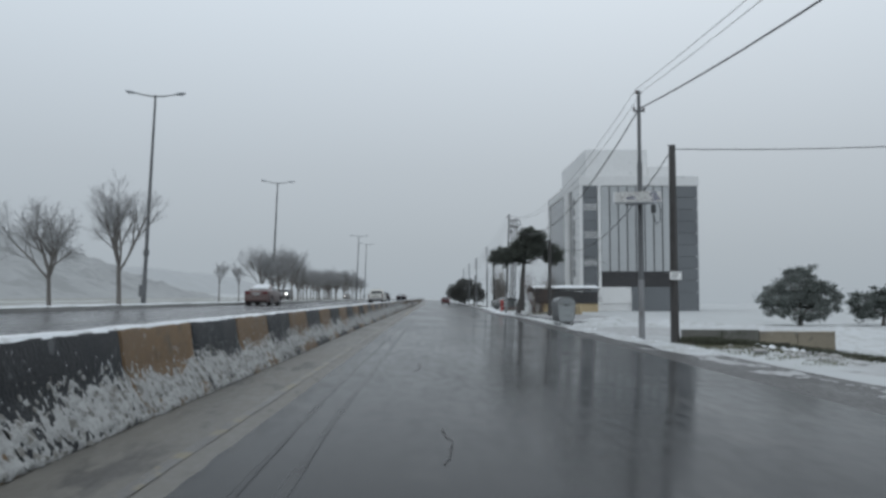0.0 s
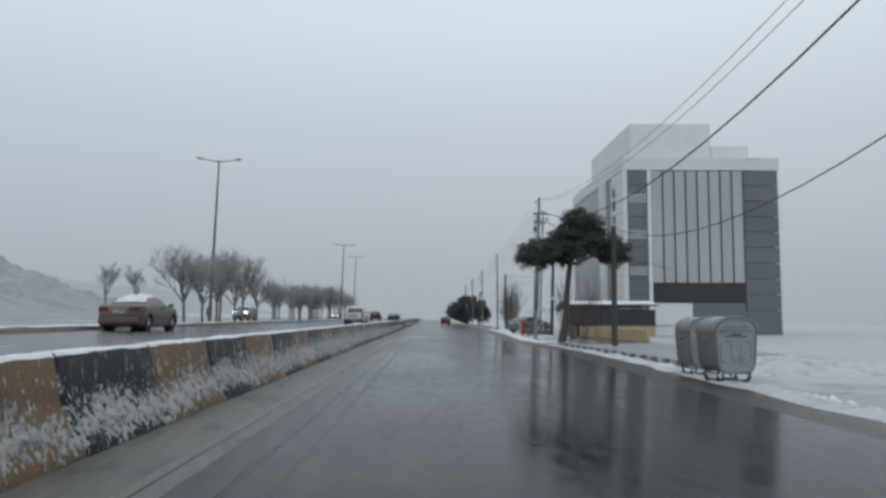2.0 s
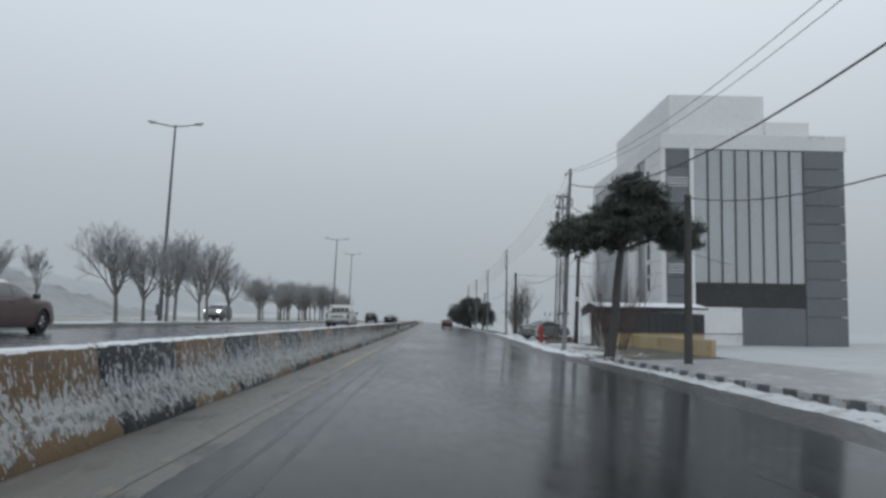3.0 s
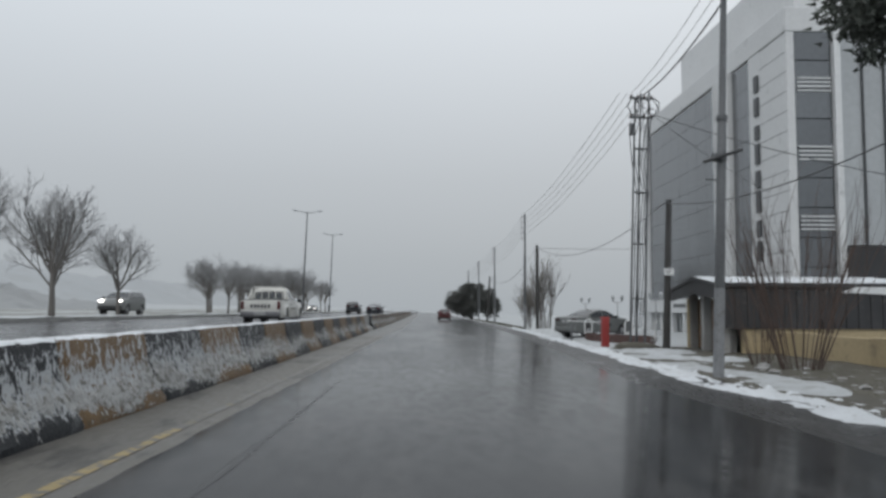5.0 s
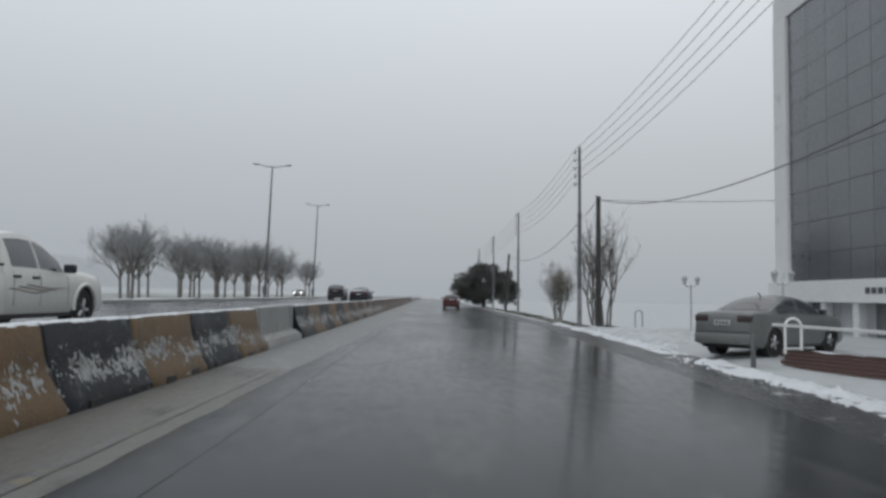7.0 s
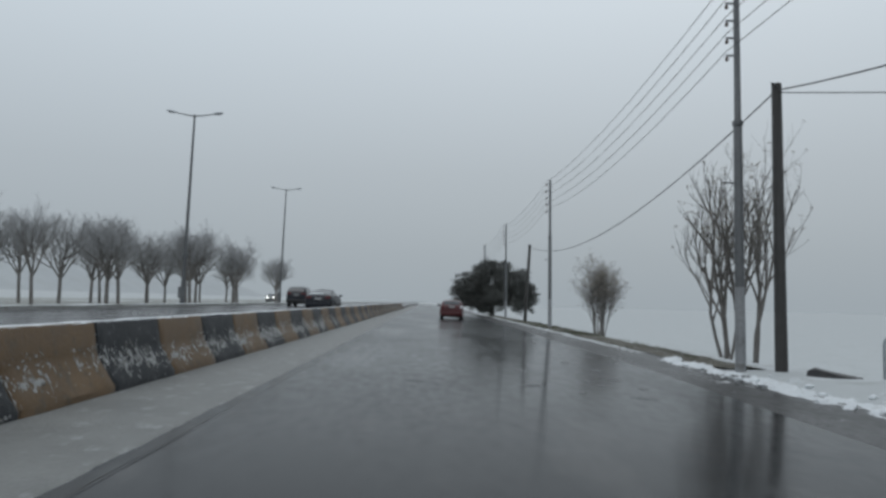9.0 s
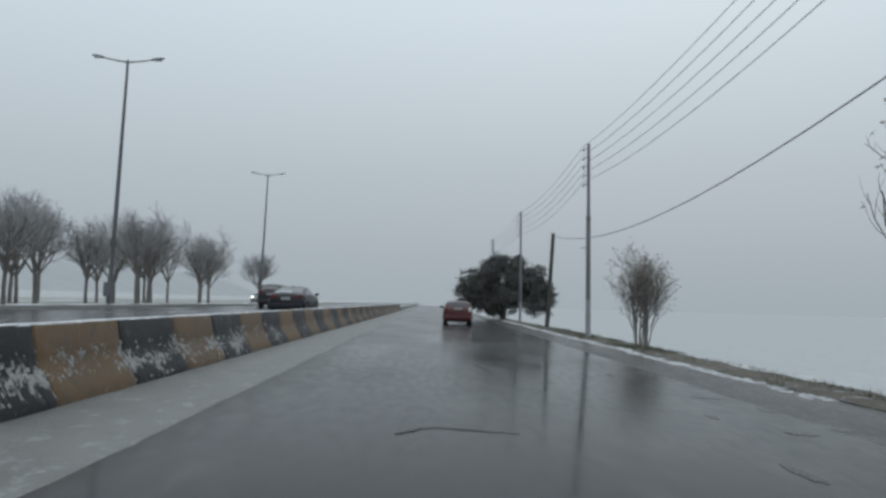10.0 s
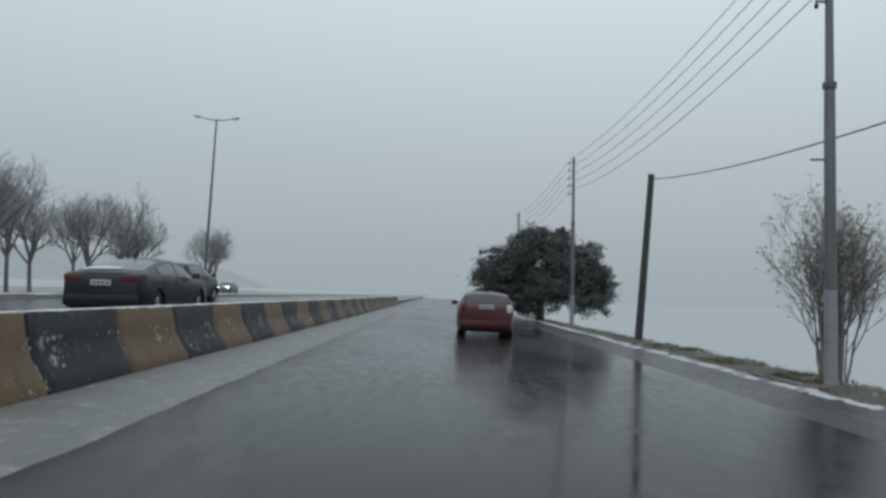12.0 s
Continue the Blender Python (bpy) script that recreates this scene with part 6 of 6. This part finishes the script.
for k, h in enumerate((0.9, 0.7, 1.0, 0.75, 0.9, 0.6, 0.8, 0.7)):
    part("sign_bar", box(BX - 0.16, BX - 0.06, 96.85, 97.35, 3.6 + k * 1.25, 3.75 + k * 1.25 + h, bevel=0.02), MULLION, col, "unreadable raised sign mark")
for j in range(3):
    for k in range(4):
        part("louvre", box(BX + 0.45, 20.02, BS - 0.1, BS - 0.025, 4.9 + j * 3.3 + k * 0.2, 4.97 + j * 3.3 + k * 0.2), CLAD, b)
# south face
def face_panel(name, a, c, z0, z1, material, label="", y=BS, depth=0.3):
    return part(name, box(a, c, y - 0.02, y + depth, z0, z1, bevel=0.02), material, b, label)


for k in range(9):
    face_panel("window_pane", BX + 0.36, 20.05, 1.75 + k * 1.41, 1.75 + k * 1.41 + 1.36, GLASS_DARK)
    face_panel("window_pane", 28.9, BE - 0.05, 1.75 + k * 1.41, 1.75 + k * 1.41 + 1.36, GLASS_DARK)
part("south_fin", box(20.08, 20.4, BS - 0.3, BS + 0.3, 1.2, 14.4, bevel=0.03), CLAD, b, "white vertical fin")
for k in range(8):
    a = 20.5 + k * 1.05
    face_panel("facade_panel", a, a + 0.96, 4.2, 14.35, GLASS_PALE, "pale translucent facade panel")
    part("facade_fin", box(a + 0.96, a + 1.05, BS - 0.12, BS + 0.3, 4.2, 14.35), MULLION, b)
face_panel("window_pane", 28.9, BE - 0.05, -1.0, 1.7, GLASS_DARK)
face_panel("canopy", 20.45, 28.88, 2.4, 4.15, TAR, "dark entrance canopy", depth=0.6)
face_panel("facade_panel", 20.45, 24.0, 0.4, 2.35, CLAD)
face_panel("facade_panel", 24.05, 28.85, -0.6, 2.35, GLASS_DARK, "dark entrance glazing")
# street-level shop front of the west side
part("fascia", box(BX - 0.7, BX + 0.2, 99.5, 117.8, 0.98, 1.87, bevel=0.03), CLAD, b, "white fascia with faded lettering")
for k in range(6):
    part("fascia_mark", box(BX - 0.72, BX - 0.7, 107.0 + k * 0.42, 107.3 + k * 0.42, 1.32, 1.55), MULLION, b, "unreadable dark sign mark")
for k in range(7):
    y = 100.2 + k * 2.5
    part("column", box(BX - 0.55, BX - 0.2, y, y + 0.4, -0.8, 1.2, bevel=0.02), CLAD, b)
    part("door", box(BX - 0.05, BX + 0.12, y + 0.6, y + 2.2, -0.7, 1.05, bevel=0.01), GLASS_DARK if k % 2 else GLASS_PALE, b)

# ---- guard shed with ochre wall ----
s = thing("guard_shed", "low shed with ochre walls, dark corrugated screen and snowy roof", "shed")
part("wall", box(12.3, 18.3, 85.7, 85.95, -1.2, 0.48, bevel=0.015), YELLOW_WALL, s, "ochre rendered wall")
part("wall", box(18.05, 18.3, 85.95, 90.6, -1.2, 1.7, bevel=0.015), YELLOW_WALL, s)
part("wall", box(11.9, 18.3, 90.4, 90.65, -1.2, 1.6, bevel=0.015), YELLOW_WALL, s)
for k in range(30):
    x = 11.55 + k * 0.225
    part("screen_sheet", box(x, x + 0.213, 85.6 + 0.03 * (k % 2), 85.66 + 0.03 * (k % 2), 0.46, 1.95 - 0.009 * k), TAR, s)
part("roof", prism([(85.45, 1.98), (85.45, 2.1), (88.0, 2.42), (90.9, 2.0), (90.9, 1.88), (88.0, 2.3)], 0, 11.25, 18.5), TAR, s, "dark low-pitched roof")
part("roof_snow", sheet(steps(11.25, 18.5, 0.2), steps(85.42, 88.0, 0.25), lambda x, y: (x, y, 2.1 + (y - 85.45) * 0.1255 + 0.025 * (wob(x * 2, y * 2) + 0.6))), SNOW, s, "snow along the roof edge", smooth=80)
part("gable", prism([(85.5, 1.5), (85.5, 2.0), (88.0, 2.32), (90.85, 1.9), (90.85, 1.5), (88.0, 1.75)], 0, 11.3, 11.36), TAR, s, "dark boarded gable end")
for x, y in ((11.62, 86.0), (11.75, 88.2), (11.95, 90.3)):
    part("pillar", box(x, x + 0.32, y, y + 0.32, -0.6, 2.0, bevel=0.02), CONCRETE, s, "grey concrete pillar")
part("side_wall", box(12.1, 12.3, 86.3, 88.2, -0.6, 0.4, bevel=0.01), CONCRETE, s)
win = part("window_frame", box(12.27, 12.35, 88.5, 90.2, 0.3, 1.5, bevel=0.01), TIMBER, s, "brown timber hatch")
for k in range(7):
    part("slat", box(12.21, 12.27, 88.55, 90.15, -0.55 + k * 0.13, -0.45 + k * 0.13), TIMBER, s)
part("inner_wall", box(13.05, 13.15, 86.0, 90.4, -0.6, 2.0), TAR, s)
# ochre wall in front of the lot, low and running beside the pine
w2 = thing("lot_wall", "low weathered ochre wall along the verge", "wall", kind="structure")
for k in range(5):
    part("wall_panel", box(13.5 + k * 0.02, 13.72 + k * 0.02, 71 + k * 2.92, 71 + (k + 1) * 2.92 - 0.02, -1.0, 0.35 - 0.03 * (k % 2), bevel=0.02), YELLOW_WALL, w2)

# ---- gate: red box, arm, hoops, brick planter, bollard, lanterns ----
g = thing("barrier_gate", "red parking barrier box with a white arm, snow at its foot", "parking barrier", pose(8.3, 90.2, -0.46, 0, 0, 4))
hs = part("housing", box(-0.12, 0.16, -0.15, 0.15, 0, 1.24, bevel=0.02), RED_BOX, g, smooth=50)
part("lid", box(-0.135, 0.175, -0.165, 0.165, 1.24, 1.29, bevel=0.015), RED_BOX, hs)
part("door", box(-0.08, 0.12, -0.163, -0.152, 0.15, 1.0, bevel=0.004), RED_BOX, hs)
part("lock", tube([(0.09, -0.19, 0.6), (0.09, -0.2, 0.6)], 0.02, n=8), CHROME, hs)
part("button_box", box(0.18, 0.27, -0.06, 0.06, 0.9, 1.0, bevel=0.01), TRIM_BLACK, hs)
part("hub", tube([(-0.25, 0.08, 1.05), (-0.16, 0.08, 1.05)], 0.09, n=12), ALU, g)
part("arm", box(-0.26, -0.22, 0.1, 5.2, 1.03, 1.085, bevel=0.008), WHITE_PAINT, g, "long white barrier arm")


def hoop(x, y, z, h=0.6, label="white tubular steel hoop stand", paint=WHITE_PAINT):
    t = thing("hoop_stand", label, "hoop", Matrix.Translation((x, y, z)), "tubular hoops by the entrance")
    pts = [(-0.18, 0, 0), (-0.18, 0, h)] + [(0.18 * -math.cos(a), 0, h + 0.18 * math.sin(a)) for a in (math.pi * i / 8 for i in range(1, 8))] + [(0.18, 0, h), (0.18, 0, 0)]
    part("hoop", tube(pts, 0.03, n=8), paint, t, smooth=50)
    if h < 0.7:
        part("cross_bar", tube([(-0.18, 0, 0.12), (0.18, 0, 0.12)], 0.02, n=6), paint, t)


hoop(9.2, 97.8, -0.12)
hoop(10.55, 95.0, -0.14)
hoop(11.1, 92.0, -0.14)
hoop(11.6, 119.8, ground_z(11.6, 119.8) - 0.06, 0.83, "tall grey steel hoop standing alone in the snow", STEEL)
pl = thing("brick_planter", "low dark red brick planter wall at the entrance", "planter", pose(9.2, 98.2, -0.52, 0, 0, -159))
shared = None
for row in range(6):
    for k in range(22):
        if k > 20 and row % 2:
            continue
        if shared is None:
            shared = box(-0.145, 0.145, -0.118, 0.118, -0.034, 0.034, bevel=0.006)
            first = part("brick", shared, BRICK, pl)
            ob = first
        else:
            ob = new("brick", first.data)
            ob.parent = pl
        ob.matrix_basis = pose(0.0, 0.12 + k * 0.25 + (0.125 if row % 2 else 0), 0.04 + row * 0.08, 0.6 * wob(k, row), 0, 90 + wob(k, row, 3))
part("mortar", box(-0.1, 0.1, 0.02, 5.5, 0.0, 0.465), CONCRETE, pl)
part("snow_cap", sheet(steps(-0.14, 0.14, 0.07), steps(0.0, 5.5, 0.15), lambda x, y: (x, y, 0.465 + 0.05 * (wob(x * 4, y * 1.4) + 0.1))), SNOW, pl, "patchy snow on top", smooth=80)
bo = thing("bollard", "short dark steel bollard at the entrance", "bollard", pose(8.35, 97.9, -0.5))
part("post", tube([(0, 0, 0), (0, 0, 0.78), (0, 0, 0.82)], [0.055, 0.055, 0.03], n=10), POLE_DARK, bo, smooth=40)


def lantern(x, y, z, top):
    h = top - z
    t = thing("garden_lamp", "short post lamp with two white lanterns", "lamp post", Matrix.Translation((x, y, z)), "lantern posts")
    part("post", tube([(0, 0, 0), (0, 0, 0.3), (0, 0, 0.32), (0, 0, h - 0.3)], [0.07, 0.06, 0.04, 0.03], n=8), POLE_PALE, t, smooth=40)
    part("arm", tube([(-0.28, 0, h - 0.28), (-0.14, 0, h - 0.38), (0.14, 0, h - 0.38), (0.28, 0, h - 0.28)], 0.02, n=6), POLE_PALE, t)
    for q in (-0.28, 0.28):
        ln = part("lantern", tube([(q, 0, h - 0.28), (q, 0, h - 0.03)], [0.06, 0.11], n=8), GLASS_PALE, t)
        part("lantern_cap", tube([(q, 0, h - 0.03), (q, 0, h), (q, 0, h + 0.1)], [0.135, 0.125, 0.02], n=8), POLE_PALE, ln)


lantern(12.4, 114.3, -0.6, 1.95)
lantern(12.75, 106.2, -0.5, 1.95)
lantern(12.6, 97.5, -0.5, 1.95)
st = thing("stone_block", "dark flat broken slab half sunk in the snowy verge", "stone", pose(10.5, 120.05, ground_z(10.5, 120.05) - 0.05, 0, 0, -30))
bm = prism([(-0.58, 0.0), (-0.55, 0.2), (-0.42, 0.26), (-0.2, 0.21), (0.1, 0.15), (0.5, 0.08), (0.56, 0.0)], 1, -0.24, 0.24)
for v in bm.verts:
    v.co += Vector((0.03 * wob(v.co.x * 5, v.co.y * 4, 2), 0.05 * wob(v.co.x * 4, v.co.z * 6, 3), 0.02 * wob(v.co.x * 6, v.co.y * 6, 4)))
part("stone", bm, TAR, st, smooth=40)
